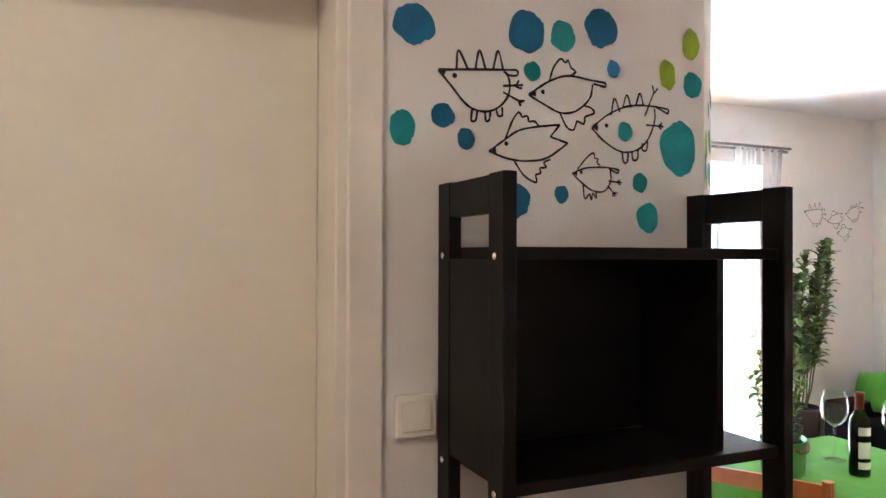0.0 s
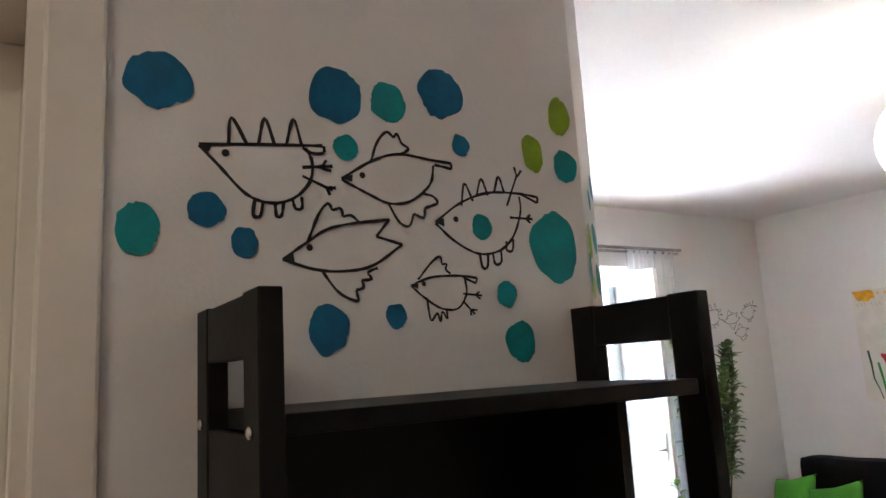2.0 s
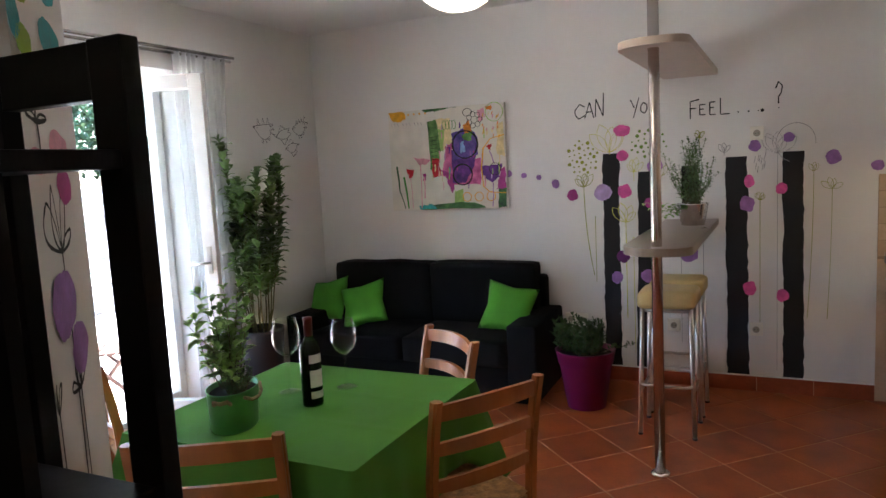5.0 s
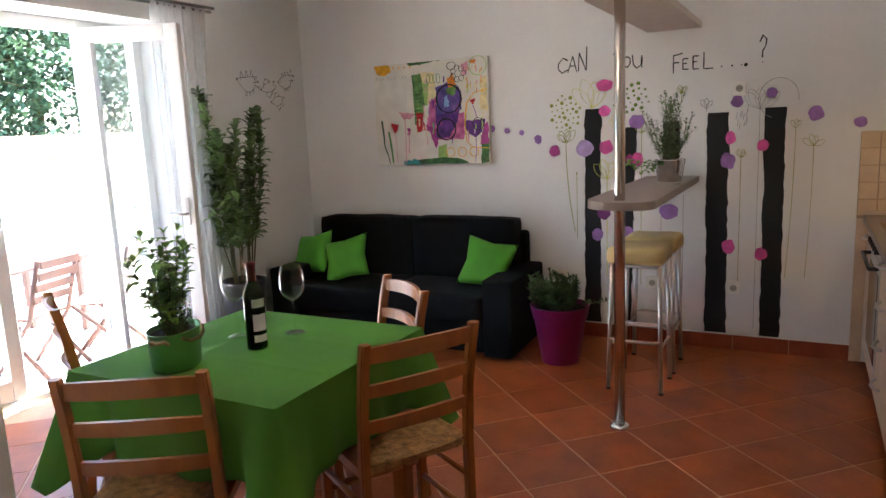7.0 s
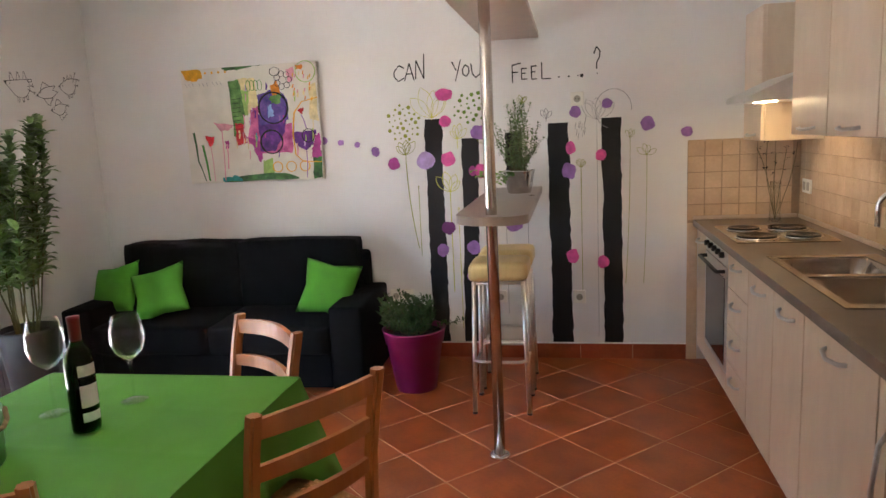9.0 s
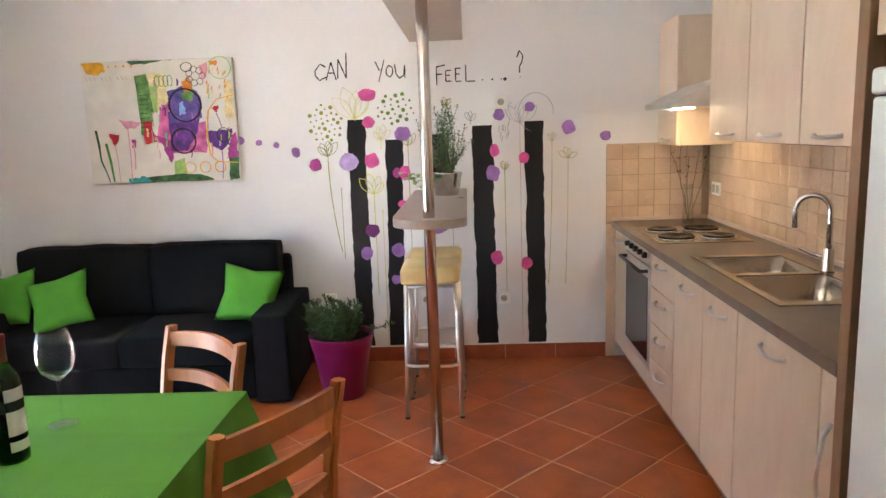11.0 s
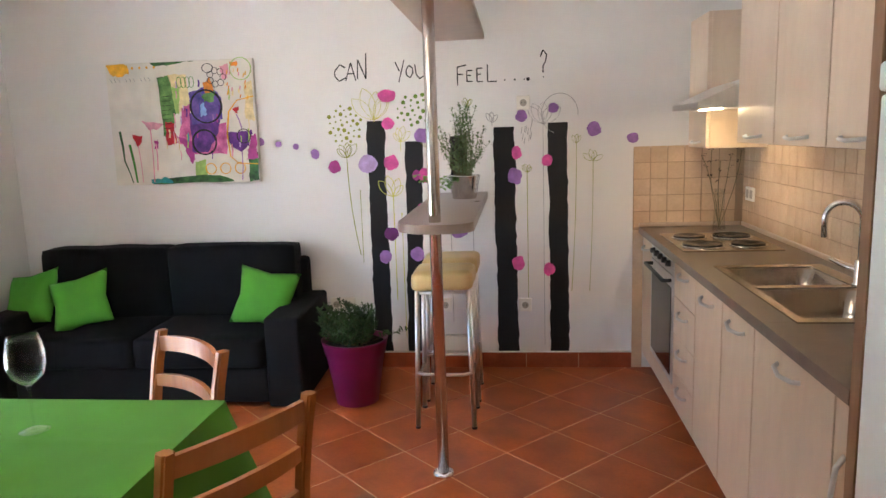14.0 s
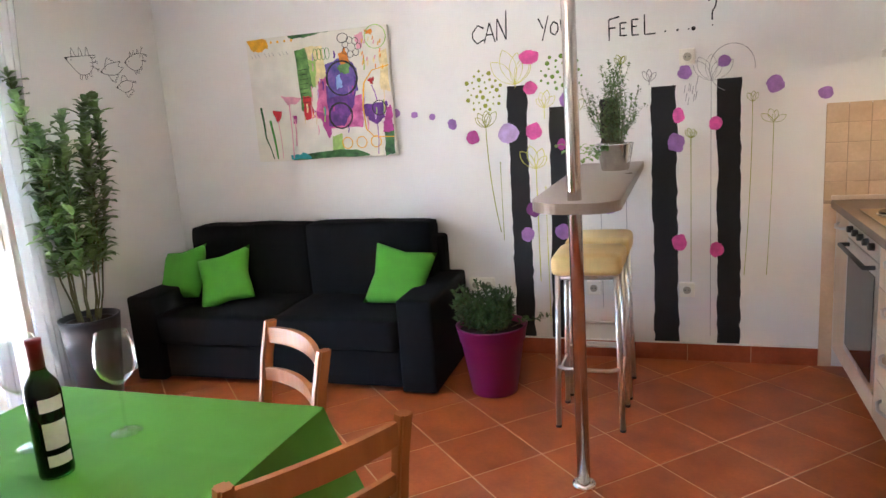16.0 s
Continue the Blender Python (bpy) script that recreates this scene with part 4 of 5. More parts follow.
def chair():
    t = thing("dining_chair", 0, 0, 0, 0, "honey-stained ladder-back wooden chair with a woven rush seat", "chair", "chairs round the table")
    W, yb = 0.2, -0.2
    for s in (-1, 1):
        bm = bmesh.new()
        prev = None
        for z, y in ((0, yb + 0.01), (0.2, yb + 0.03), (0.43, yb + 0.035), (0.62, yb + 0.022), (0.76, yb), (0.87, yb - 0.025)):
            vs = [bm.verts.new((s * W + dx, y + dy, z)) for dx, dy in ((-0.016, -0.018), (0.016, -0.018), (0.016, 0.018), (-0.016, 0.018))]
            if prev:
                for k in range(4):
                    bm.faces.new((prev[k], prev[(k + 1) % 4], vs[(k + 1) % 4], vs[k]))
            else:
                bm.faces.new(vs)
            prev = vs
        bm.faces.new(prev)
        bmesh.ops.bevel(bm, geom=[e for e in bm.edges if abs(e.verts[0].co.z - e.verts[1].co.z) > 0.05], offset=0.006, segments=2, affect="EDGES")
        part("back_post", bm, M_CHAIR, t)
        part("front_leg", box(s * W - 0.017, 0.16, 0, s * W + 0.017, 0.194, 0.45, 0.006), M_CHAIR, t)
        for z in (0.16, 0.3):
            part("side_stretcher", tube([(s * W, yb + 0.03, z), (s * W, 0.177, z)], 0.011, 8), M_CHAIR, t)
        part("seat_rail", box(s * W - 0.012, yb + 0.045, 0.405, s * W + 0.012, 0.17, 0.44, 0.004), M_CHAIR, t)
    for z, h, y in ((0.828, 0.05, yb - 0.014), (0.705, 0.04, yb + 0.01), (0.58, 0.04, yb + 0.026)):
        bm, prev = bmesh.new(), None
        for i in range(13):
            u = i / 12 * 2 - 1
            yy, arch = y - 0.035 * (1 - u * u), 0.012 * (1 - u * u)
            vs = [bm.verts.new((u * (W - 0.014), yy + dy, z + dz)) for dy, dz in ((-0.008, -h / 2 + arch * 0.6), (0.008, -h / 2 + arch * 0.6), (0.008, h / 2 + arch), (-0.008, h / 2 + arch))]
            if prev:
                for k in range(4):
                    bm.faces.new((prev[k], prev[(k + 1) % 4], vs[(k + 1) % 4], vs[k]))
            else:
                bm.faces.new(vs)
            prev = vs
        bm.faces.new(prev)
        part("back_slat", bm, M_CHAIR, t)
    part("front_stretcher", tube([(-W, 0.177, 0.22), (W, 0.177, 0.22)], 0.011, 8), M_CHAIR, t)
    bm = bmesh.new()
    N = 22
    g = [[bm.verts.new((x, y, 0.452 - 0.012 * (1 - (x / 0.2) ** 2) + 0.003 * (int((abs(x) if abs(x) * 0.92 > abs(y) else abs(y)) / 0.02) % 2))) for y in [0.19 - 0.36 * j / N for j in range(N + 1)]] for x in [0.19 - 0.38 * i / N for i in range(N + 1)]]
    for i in range(N):
        for j in range(N):
            bm.faces.new((g[i][j], g[i + 1][j], g[i + 1][j + 1], g[i][j + 1]))
    box(-0.19, -0.165, 0.415, 0.19, 0.185, 0.436, bm=bm)
    part("rush_seat", bm, M_RUSH, t, "woven rush seat")
    return t


def chair_at(t, mx, my, fx, fy):
    f = Vector((fx, fy)).normalized()
    return pose(mx + f.x * 0.225, my + f.y * 0.225, 0, 0, 0, math.degrees(math.atan2(-f.x, f.y)))


ch = chair()
ch.matrix_world = chair_at(ch, 2.348, 1.188, 0.51, 0.86)
for a in ((1.72, 1.768, 0.86, 0.5), (2.98, 1.617, -0.8, 0.6), (2.25, 2.9, 0.87, -0.5)):
    copy_thing(ch, chair_at(ch, *a))


# ---- plants ----
def leaves(bm, p, d, l, w, droop=0.3):
    """One pointed leaf, folded along its rib."""
    d = Vector(d).normalized()
    s = d.cross(Vector((0, 0, 1)))
    s = s.normalized() if s.length > 0.01 else Vector((1, 0, 0))
    up = s.cross(d)
    p = Vector(p)
    mid, tip = p + d * l * 0.5 + up * l * 0.06, p + d * l - Vector((0, 0, droop * l))
    m1, m2 = p.lerp(mid, 0.55), mid.lerp(tip, 0.4)
    a, c, q = bm.verts.new(p), bm.verts.new(tip), bm.verts.new(mid - up * w * 0.06)
    for k in (1, -1):
        u, v = bm.verts.new(m1 + s * w * 0.42 * k + up * w * 0.1), bm.verts.new(m2 + s * w * 0.45 * k + up * w * 0.12)
        for f in ((a, u, q), (u, v, q), (v, c, q)):
            bm.faces.new(f if k > 0 else f[::-1])


def rand_dir(el0, el1):
    a, e = random.uniform(0, 2 * math.pi), radians(random.uniform(el0, el1))
    return Vector((math.cos(a) * math.cos(e), math.sin(a) * math.cos(e), math.sin(e)))


def foliage(t, stems, step, size, w, mtl, start=0.25, els=(-10, 55), sub=0, stem_r=0.004, single=False):
    bs, bl = bmesh.new(), bmesh.new()
    for pts in stems:
        if single:
            part("stem", tube(pts, stem_r, 6, None, 0.4), M_STEM, t)
        else:
            tube(pts, stem_r, 6, bs, 0.4)
        total = sum((b - a).length for a, b in zip(pts, pts[1:]))
        run = 0.0
        for a, b in zip(pts, pts[1:]):
            L = (b - a).length
            k = 0.0
            while k < L:
                if (run + k) / total > start:
                    p = a.lerp(b, k / L)
                    for _ in range(2):
                        s = random.uniform(0.6, 1.15)
                        leaves(bl, p, rand_dir(*els), size * s, size * w * s, random.uniform(0, 0.45))
                    for _ in range(sub):
                        d = rand_dir(0, 50)
                        e = p + d * size * random.uniform(0.8, 2.2)
                        tube([p, e], stem_r * 0.4, 4, bs)
                        for j in range(4):
                            leaves(bl, p.lerp(e, 0.3 + 0.23 * j), rand_dir(*els), size * random.uniform(0.5, 1), size * w * 0.8)
                k += step * random.uniform(0.7, 1.3)
            run += L
        for _ in range(4):
            leaves(bl, pts[-1], rand_dir(30, 85), size * 0.8, size * w * 0.7)
    if single:
        bs.free()
    else:
        tagged(part("stem_cluster", bs, M_STEM, t), kind="stuff")
    tagged(part("foliage", bl, mtl, t), kind="stuff")


def stem(base, tip, bend=0.03, n=6):
    base, tip = Vector(base), Vector(tip)
    o = Vector((random.uniform(-1, 1), random.uniform(-1, 1), 0)) * bend
    return [base.lerp(tip, i / n) + o * math.sin(math.pi * i / n) + Vector((random.uniform(-1, 1), random.uniform(-1, 1), 0)) * bend * 0.15 for i in range(n + 1)]


# tall laurel in the corner
lau = thing("potted_laurel", 4.11, 3.61, 0, 0, "tall leafy laurel in an anthracite round pot", "plant")
part("pot", lathe([(0.1, 0), (0.105, 0.004), (0.155, 0.5), (0.158, 0.52), (0.145, 0.52), (0.14, 0.49)], 40), M_POTB, lau)
part("soil", lathe([(0.12, 0.45), (0.141, 0.488), (0.1, 0.495), (0.0, 0.5)], 24), M_SOIL, lau)
st = []
for k in range(12):
    a = k * 2.39
    r, top = 0.06 + 0.16 * ((k * 0.37) % 1), 1.68 - 0.36 * ((k * 0.61) % 1)
    if k == 0:
        a, r, top = 2.3, 0.17, 1.8
    st.append(stem((0.05 * math.cos(a), 0.05 * math.sin(a), 0.49), (r * math.cos(a), max(-0.3, min(0.17, r * math.sin(a))), top), 0.05, 8))
foliage(lau, st, 0.019, 0.105, 0.55, M_LEAF, 0.27, (5, 65), 0, 0.006, True)

# plum pot with a low bush
plum = thing("potted_bush", 4.66, 1.485, 0, 0, "low green herb bush in a plum plastic pot", "plant")
part("pot", lathe([(0.115, 0), (0.12, 0.004), (0.165, 0.285), (0.172, 0.29), (0.186, 0.365), (0.19, 0.372), (0.178, 0.372), (0.17, 0.34)], 44), M_PLUM, plum)
part("soil", lathe([(0.15, 0.31), (0.171, 0.342), (0.1, 0.35), (0, 0.352)], 24), M_SOIL, plum)
st = [stem((0.08 * math.cos(k), 0.08 * math.sin(k), 0.345), (0.21 * math.sqrt(((k * 0.618) % 1)) * math.cos(k * 2.4), 0.225 * math.sqrt(((k * 0.618) % 1)) * math.sin(k * 2.4), 0.4 + 0.15 * ((k * 0.41) % 1)), 0.02, 4) for k in range(140)]
st.append(stem((0.02, -0.1, 0.35), (-0.02, -0.3, 0.42), 0.02, 4))
foliage(plum, st, 0.016, 0.046, 0.3, M_THYME, 0.2, (0, 75), 0, 0.0022)

# green tin with basil on the table
tin = thing("herb_tin", 2.075, 1.985, TZ + 0.003, 25, "mint green oval tin of basil and thyme with rope handles", "plant")
part("pot", lathe([(0.115, 0), (0.118, 0.003), (0.128, 0.148), (0.132, 0.152), (0.125, 0.152), (0.12, 0.13)], 44, sx=1.0, sy=0.72), M_GTIN, tin)
part("soil", lathe([(0.1, 0.11), (0.12, 0.132), (0.06, 0.14), (0, 0.141)], 24, sx=1.0, sy=0.72), M_SOIL, tin)
for s in (-1, 1):
    part("rope_handle", tube([(s * 0.126, -0.03, 0.12), (s * 0.145, -0.025, 0.135), (s * 0.15, 0, 0.13), (s * 0.145, 0.025, 0.135), (s * 0.126, 0.03, 0.12)], 0.008, 8), M_ROPE, tin)
part("rope_handle", tube([(-0.1, -0.075, 0.135), (-0.06, -0.092, 0.115), (0.0, -0.1, 0.11), (0.05, -0.094, 0.115), (0.09, -0.078, 0.135)], 0.007, 8), M_ROPE, tin)
st = [stem((0.04 * math.cos(k * 1.7) + 0.02, 0.03 * math.sin(k * 1.7) + 0.01, 0.13), (0.02 + 0.19 * math.cos(k * 2.4) * ((k * 0.7) % 1), 0.02 + 0.15 * math.sin(k * 2.4) * ((k * 0.7) % 1), 0.3 + 0.24 * ((k * 0.53) % 1)), 0.02, 5) for k in range(20)]
foliage(tin, st, 0.034, 0.06, 0.6, M_BASIL, 0.2, (-5, 55), 0, 0.0025, True)
low = thing("thyme", 2.075, 1.985, TZ + 0.003, 25)
st = [stem((-0.05 + 0.03 * math.cos(k), -0.03 + 0.03 * math.sin(k), 0.13), (-0.05 + 0.075 * math.cos(k * 2.4), -0.035 + 0.055 * math.sin(k * 2.4), 0.17 + 0.07 * ((k * 0.37) % 1)), 0.01, 3) for k in range(46)]
foliage(low, st, 0.012, 0.018, 0.35, M_THYME, 0.2, (0, 70), 0, 0.0014)
for o in list(low.children):
    o.parent = tin
    o.name = "thyme_" + o.name.split(".")[0]
bpy.data.objects.remove(low)
tin.matrix_world = tin.matrix_world @ Matrix.Scale(0.86, 4)


# ---- bottle and glasses ----
def bottle(x, y):
    t = thing("wine_bottle", x, y, TZ + 0.003, 20, "full green glass bottle of red wine with pale labels", "bottle")
    part("glass_body", lathe([(0.03, 0.002), (0.036, 0.0), (0.037, 0.008), (0.037, 0.19), (0.033, 0.212), (0.018, 0.236), (0.0145, 0.25), (0.0145, 0.252)], 36), M_BOTTLE, t)
    part("wine", lathe([(0.034, 0.006), (0.0345, 0.185), (0.03, 0.206), (0.02, 0.222)], 32), M_WINE, t)
    part("capsule", lathe([(0.0152, 0.244), (0.0155, 0.3), (0.0165, 0.302), (0.0165, 0.312), (0.0, 0.313)], 24), M_RED, t)
    for z0, z1, a0, a1 in ((0.03, 0.055, 0, 80), (0.07, 0.13, 0, 80), (0.155, 0.185, 0, 80), (0.1, 0.135, 130, 200), (0.15, 0.18, 130, 200)):
        bm, prev = bmesh.new(), None
        for k in range(11):
            a = radians(190 + a0 + (a1 - a0) * k / 10)
            vs = [bm.verts.new((r * math.cos(a), r * math.sin(a), z)) for r, z in ((0.0371, z0), (0.0378, z0), (0.0378, z1), (0.0371, z1))]
            if prev:
                for j in range(4):
                    bm.faces.new((prev[j], prev[(j + 1) % 4], vs[(j + 1) % 4], vs[j]))
            prev = vs
        part("label", bm, M_LABEL, t)


def wineglass():
    t = thing("wine_glass", 0, 0, 0, 0, "empty clear stemmed wine glass on the tablecloth", "glass", "wine glasses")
    part("bowl", lathe([(0.004, 0.118), (0.016, 0.123), (0.036, 0.142), (0.046, 0.17), (0.044, 0.205), (0.035, 0.243), (0.034, 0.243), (0.043, 0.205), (0.0445, 0.17), (0.035, 0.144), (0.014, 0.126), (0.001, 0.123)], 36), M_VASE, t)
    part("stem", lathe([(0.005, 0.006), (0.0036, 0.02), (0.0034, 0.1), (0.006, 0.1165)], 16), M_VASE, t)
    part("foot", lathe([(0.036, 0), (0.037, 0.0015), (0.02, 0.004), (0.006, 0.0058)], 32), M_VASE, t)
    return t


bottle(2.32, 1.85)
g = wineglass()
g.matrix_world = pose(2.525, 1.845, TZ + 0.003) @ Matrix.Scale(1.07, 4)
copy_thing(g, pose(2.412, 2.024, TZ + 0.003) @ Matrix.Scale(1.07, 4))

# ---- bar: pole, shelves, stools ----
pole = thing("steel_pole", 3.79, 0.9, 0, 0, "shiny steel pole from floor to ceiling carrying the bar", "pole")
part("tube", tube([(0, 0, 0.004), (0, 0, CEIL)], 0.0255, 28), M_POLE, pole)
part("flange", lathe([(0.048, 0), (0.048, 0.012), (0.042, 0.02), (0.0275, 0.022)], 32), M_CHROME, pole)
part("flange", lathe([(0.0275, CEIL - 0.02), (0.045, CEIL - 0.015), (0.045, CEIL)], 32), M_CHROME, pole)


def bar_board(z0, z1, x0, material, name, label, y0=0.735, y1=1.065):
    r = 0.16
    pts = [(FAR, y0), (FAR, y1)]
    pts += [(x0 + r - r * math.sin(a), y1 - r + r * math.cos(a)) for a in [radians(9 * k) for k in range(11)]]
    pts += [(x0 + r * 0.7 - r * 0.7 * math.cos(a), y0 + r * 0.7 - r * 0.7 * math.sin(a)) for a in [radians(9 * k) for k in range(11)]]
    bm = prism(pts, z0, z1)
    ob = part(name, bm, material, None, label)
    return tagged(ob, category="shelf")


bar_board(1.098, 1.137, 3.69, M_BAR, "bar_counter", "grey-brown laminate bar top with rounded end")
bar_board(2.055, 2.09, 3.66, M_SHELFU, "upper_bar_shelf", "pale laminate upper shelf with rounded end on the pole")


def stool():
    t = thing("bar_stool", 0, 0, 0, 0, "cream padded bar stool with four steel legs", "stool", "stools at the bar")
    part("seat", soft(-0.15, -0.155, 0.725, 0.15, 0.155, 0.825, 0.03), M_CREAM, t, smooth=True)
    part("seat_frame", tube([(-0.12, -0.125, 0.715), (0.12, -0.125, 0.715), (0.12, 0.125, 0.715), (-0.12, 0.125, 0.715), (-0.12, -0.125, 0.715)], 0.009, 10), M_STEEL, t)
    for sx in (-1, 1):
        for sy in (-1, 1):
            lg = part("leg", tube([(sx * 0.122, sy * 0.128, 0.725), (sx * 0.138, sy * 0.146, 0.008)], 0.0125, 12), M_STEEL, t)
            part("rubber_foot", lathe([(0.014, 0), (0.0145, 0.014)], 12, x=sx * 0.138, y=sy * 0.146), M_DARK, lg)
    for sy in (-1, 1):
        part("footrest", tube([(-0.135, sy * 0.139, 0.26), (0.135, sy * 0.139, 0.26)], 0.009, 10), M_STEEL, t)
    for sx in (-1, 1):
        part("footrest", tube([(sx * 0.133, -0.139, 0.3), (sx * 0.165, -0.1, 0.3), (sx * 0.165, 0.1, 0.3), (sx * 0.133, 0.139, 0.3)], 0.009, 10), M_STEEL, t)
    return t


s1 = stool()
s1.matrix_world = pose(4.42, 0.935, 0)
copy_thing(s1, pose(4.79, 0.93, 0))

herb = thing("potted_herb", 4.845, 0.85, 1.137, 0, "thyme and ivy in a small galvanised bucket on the bar", "plant")
part("bucket", lathe([(0.066, 0), (0.068, 0.003), (0.09, 0.125), (0.094, 0.13), (0.086, 0.13), (0.077, 0.11)], 36), M_ZINC, herb)
part("soil", lathe([(0.06, 0.09), (0.077, 0.112), (0, 0.118)], 20), M_SOIL, herb)
st = [stem((0.04 * math.cos(k), 0.04 * math.sin(k), 0.11), (0.17 * math.cos(k * 2.4) * ((k * 0.7) % 1), 0.19 * math.sin(k * 2.4) * ((k * 0.7) % 1), 0.22 + 0.3 * ((k * 0.47) % 1)), 0.02, 5) for k in range(44)]
foliage(herb, st, 0.013, 0.026, 0.5, M_HERB, 0.15, (-10, 60), 0, 0.0016)
viv = [stem((-0.05, 0.04, 0.11), (-0.12 - 0.04 * k, 0.14 + 0.035 * k, 0.06 + 0.03 * k), 0.03, 5) for k in range(4)]
bs = bmesh.new()
for pts in viv:
    for i, p in enumerate(pts[1:]):
        for _ in range(3):
            leaves(bs, p, rand_dir(-30, 40), 0.032, 0.026)
part("ivy", bs, M_BASIL, herb)

# ---- paper globe lamp ----
lamp = thing("pendant_lamp", 2.82, 1.44, 2.32, 0, "lit round rice-paper globe lamp hanging from the ceiling", "lamp")
R = 0.192
prof = []
for k in range(41):
    a = -math.pi / 2 + 0.14 + (math.pi - 0.28) * k / 40
    prof.append((R * math.cos(a) - (0.002 if k % 2 else 0), R * math.sin(a)))
part("shade", lathe(prof, 56), M_LAMP, lamp, "ribbed white paper shade")
part("cord", tube([(0, 0, R - 0.01), (0, 0, CEIL - 2.32 - 0.015)], 0.003, 8), M_WHITE, lamp)
part("ceiling_rose", lathe([(0.04, CEIL - 2.32 - 0.025), (0.045, CEIL - 2.32)], 24), M_WHITE, lamp)
hall = thing("ceiling_lamp", -1.0, 0.2, CEIL, 0, "round opal glass ceiling lamp in the hall", "lamp")
part("shade", lathe([(0.0, -0.1), (0.1, -0.09), (0.16, -0.05), (0.17, 0)], 32), M_HALL, hall)

# ---- curtain ----
rod = thing("curtain_rod", 3.1, NORTH - 0.09, 2.375, 0, "thin steel curtain rod above the terrace door", "curtain rod")
for dy, dz in ((0, 0), (0.03, -0.02)):
    part("rail", tube([(-1.25, dy, dz), (1.12, dy, dz)], 0.0105, 12), M_POLE, rod)
for x in (-0.9, 0.2, 1.02):
    part("bracket", tube([(x, 0.09, -0.01), (x, 0, -0.005)], 0.007, 8), M_STEEL, rod)


def curtain(x0, x1, y, top, folds, name):
    bm = bmesh.new()
    n, rows = 110, 26
    g = []
    for r in range(rows + 1):
        f = r / rows
        row = []
        for i in range(n + 1):
            q = i / n
            w = x1 - x0
            x = x0 + w * q * (1 - 0.12 * math.sin(math.pi * f)) + 0.02 * math.sin(q * 9 + f * 3)
            row.append(bm.verts.new((x, y + (0.012 + 0.02 * f) * math.sin(q * folds * 2 * math.pi + 0.7 * math.sin(f * 4 + q * 5)), top - (top - 0.03) * f)))
        g.append(row)
    for a, b in zip(g, g[1:]):
        for i in range(n):
            bm.faces.new((a[i], a[i + 1], b[i + 1], b[i]))
    ob = part(name, bm, M_CURT, None, "sheer white curtain gathered beside the terrace door", smooth=True)
    tagged(ob, category="curtain")


curtain(3.68, 4.14, NORTH - 0.075, 2.37, 8, "curtain")


# ---- kitchen ----
KF, CT = -0.215, 0.9


def handle(parent, x, z, w, y, vert=False):
    if vert:
        pts = [(x, y, z - w / 2), (x, y - 0.0 + 0.02, z - w * 0.4), (x, y + 0.034, z), (x, y + 0.02, z + w * 0.4), (x, y, z + w / 2)]
    else:
        pts = [(x - w / 2, y, z), (x - w * 0.4, y + 0.018, z - 0.004), (x, y + 0.03, z - 0.008), (x + w * 0.4, y + 0.018, z - 0.004), (x + w / 2, y, z)]
    part("handle", tube(pts, 0.007, 8), M_STEEL, parent, "curved brushed steel handle")


def base_unit(x0, x1, name, label, kind="door", top=0.862):
    t = thing(name, (x0 + x1) / 2, SOUTH, 0, 0, label, "cabinet", "kitchen base units")
    w, d = (x1 - x0) / 2, KF - SOUTH
    part("body", box(-w + 0.001, 0.0, 0.1, w - 0.001, d - 0.021, top), M_BIRCH, t)
    part("plinth", box(-w + 0.001, 0.0, 0, w - 0.001, d - 0.06, 0.098), M_BROWN, t)
    if kind == "drawers":
        for k in range(4):
            z0 = 0.105 + 0.19 * k
            f = part("drawer_front", box(-w + 0.002, d - 0.02, z0, w - 0.002, d, z0 + 0.186, 0.002), M_BIRCH, t)
            handle(f, 0, z0 + 0.13, min(0.16, w * 1.2), d)
    elif kind in ("door", "tall", "panel"):
        f = part("door", box(-w + 0.002, d - 0.02, 0.105, w - 0.002, d, 0.862, 0.002), M_BIRCH, t)
        if kind == "door":
            handle(f, 0.0, 0.79, min(0.17, w * 1.1), d)
        elif kind == "tall":
            handle(f, 0.0, 0.55, 0.32, d, True)
    return t


base_unit(4.97, FAR, "base_cabinet", "narrow birch-laminate end base cabinet")
base_unit(3.97, 4.385, "drawer_cabinet", "birch-laminate kitchen drawer unit with four drawers", "drawers")
base_unit(3.57, 3.966, "base_cabinet", "birch-laminate kitchen base cabinet with one door", top=0.74)
base_unit(3.205, 3.566, "base_cabinet", "birch-laminate kitchen base cabinet under the sink", top=0.74)
base_unit(2.61, 3.2, "base_cabinet", "wide birch-laminate kitchen base cabinet under the sink", top=0.74)
base_unit(2.478, 2.606, "pullout_cabinet", "narrow birch-laminate pull-out cabinet with a long bow handle", "tall")

ov = thing("oven", 4.678, SOUTH, 0, 0, "built-in steel oven with dark glass door", "oven")
d = KF - SOUTH
part("body", box(-0.289, 0, 0.1, 0.289, d - 0.021, 0.862), M_STEEL, ov)
part("plinth", box(-0.289, 0, 0, 0.289, d - 0.06, 0.098), M_BROWN, ov)
part("lower_panel", box(-0.288, d - 0.02, 0.105, 0.288, d, 0.2, 0.002), M_BIRCH, ov)
cp = part("control_panel", box(-0.288, d - 0.02, 0.765, 0.288, d + 0.002, 0.862, 0.002), M_STEEL, ov)
for k in range(5):
    part("knob", lathe([(0.017, 0), (0.015, 0.022), (0.012, 0.024)], 16), M_DARK, cp).matrix_basis = pose(-0.2 + 0.1 * k, d + 0.002, 0.815, -90, 0, 0)
dr = part("oven_door", box(-0.288, d - 0.02, 0.205, 0.288, d + 0.004, 0.76, 0.003), M_STEEL, ov)
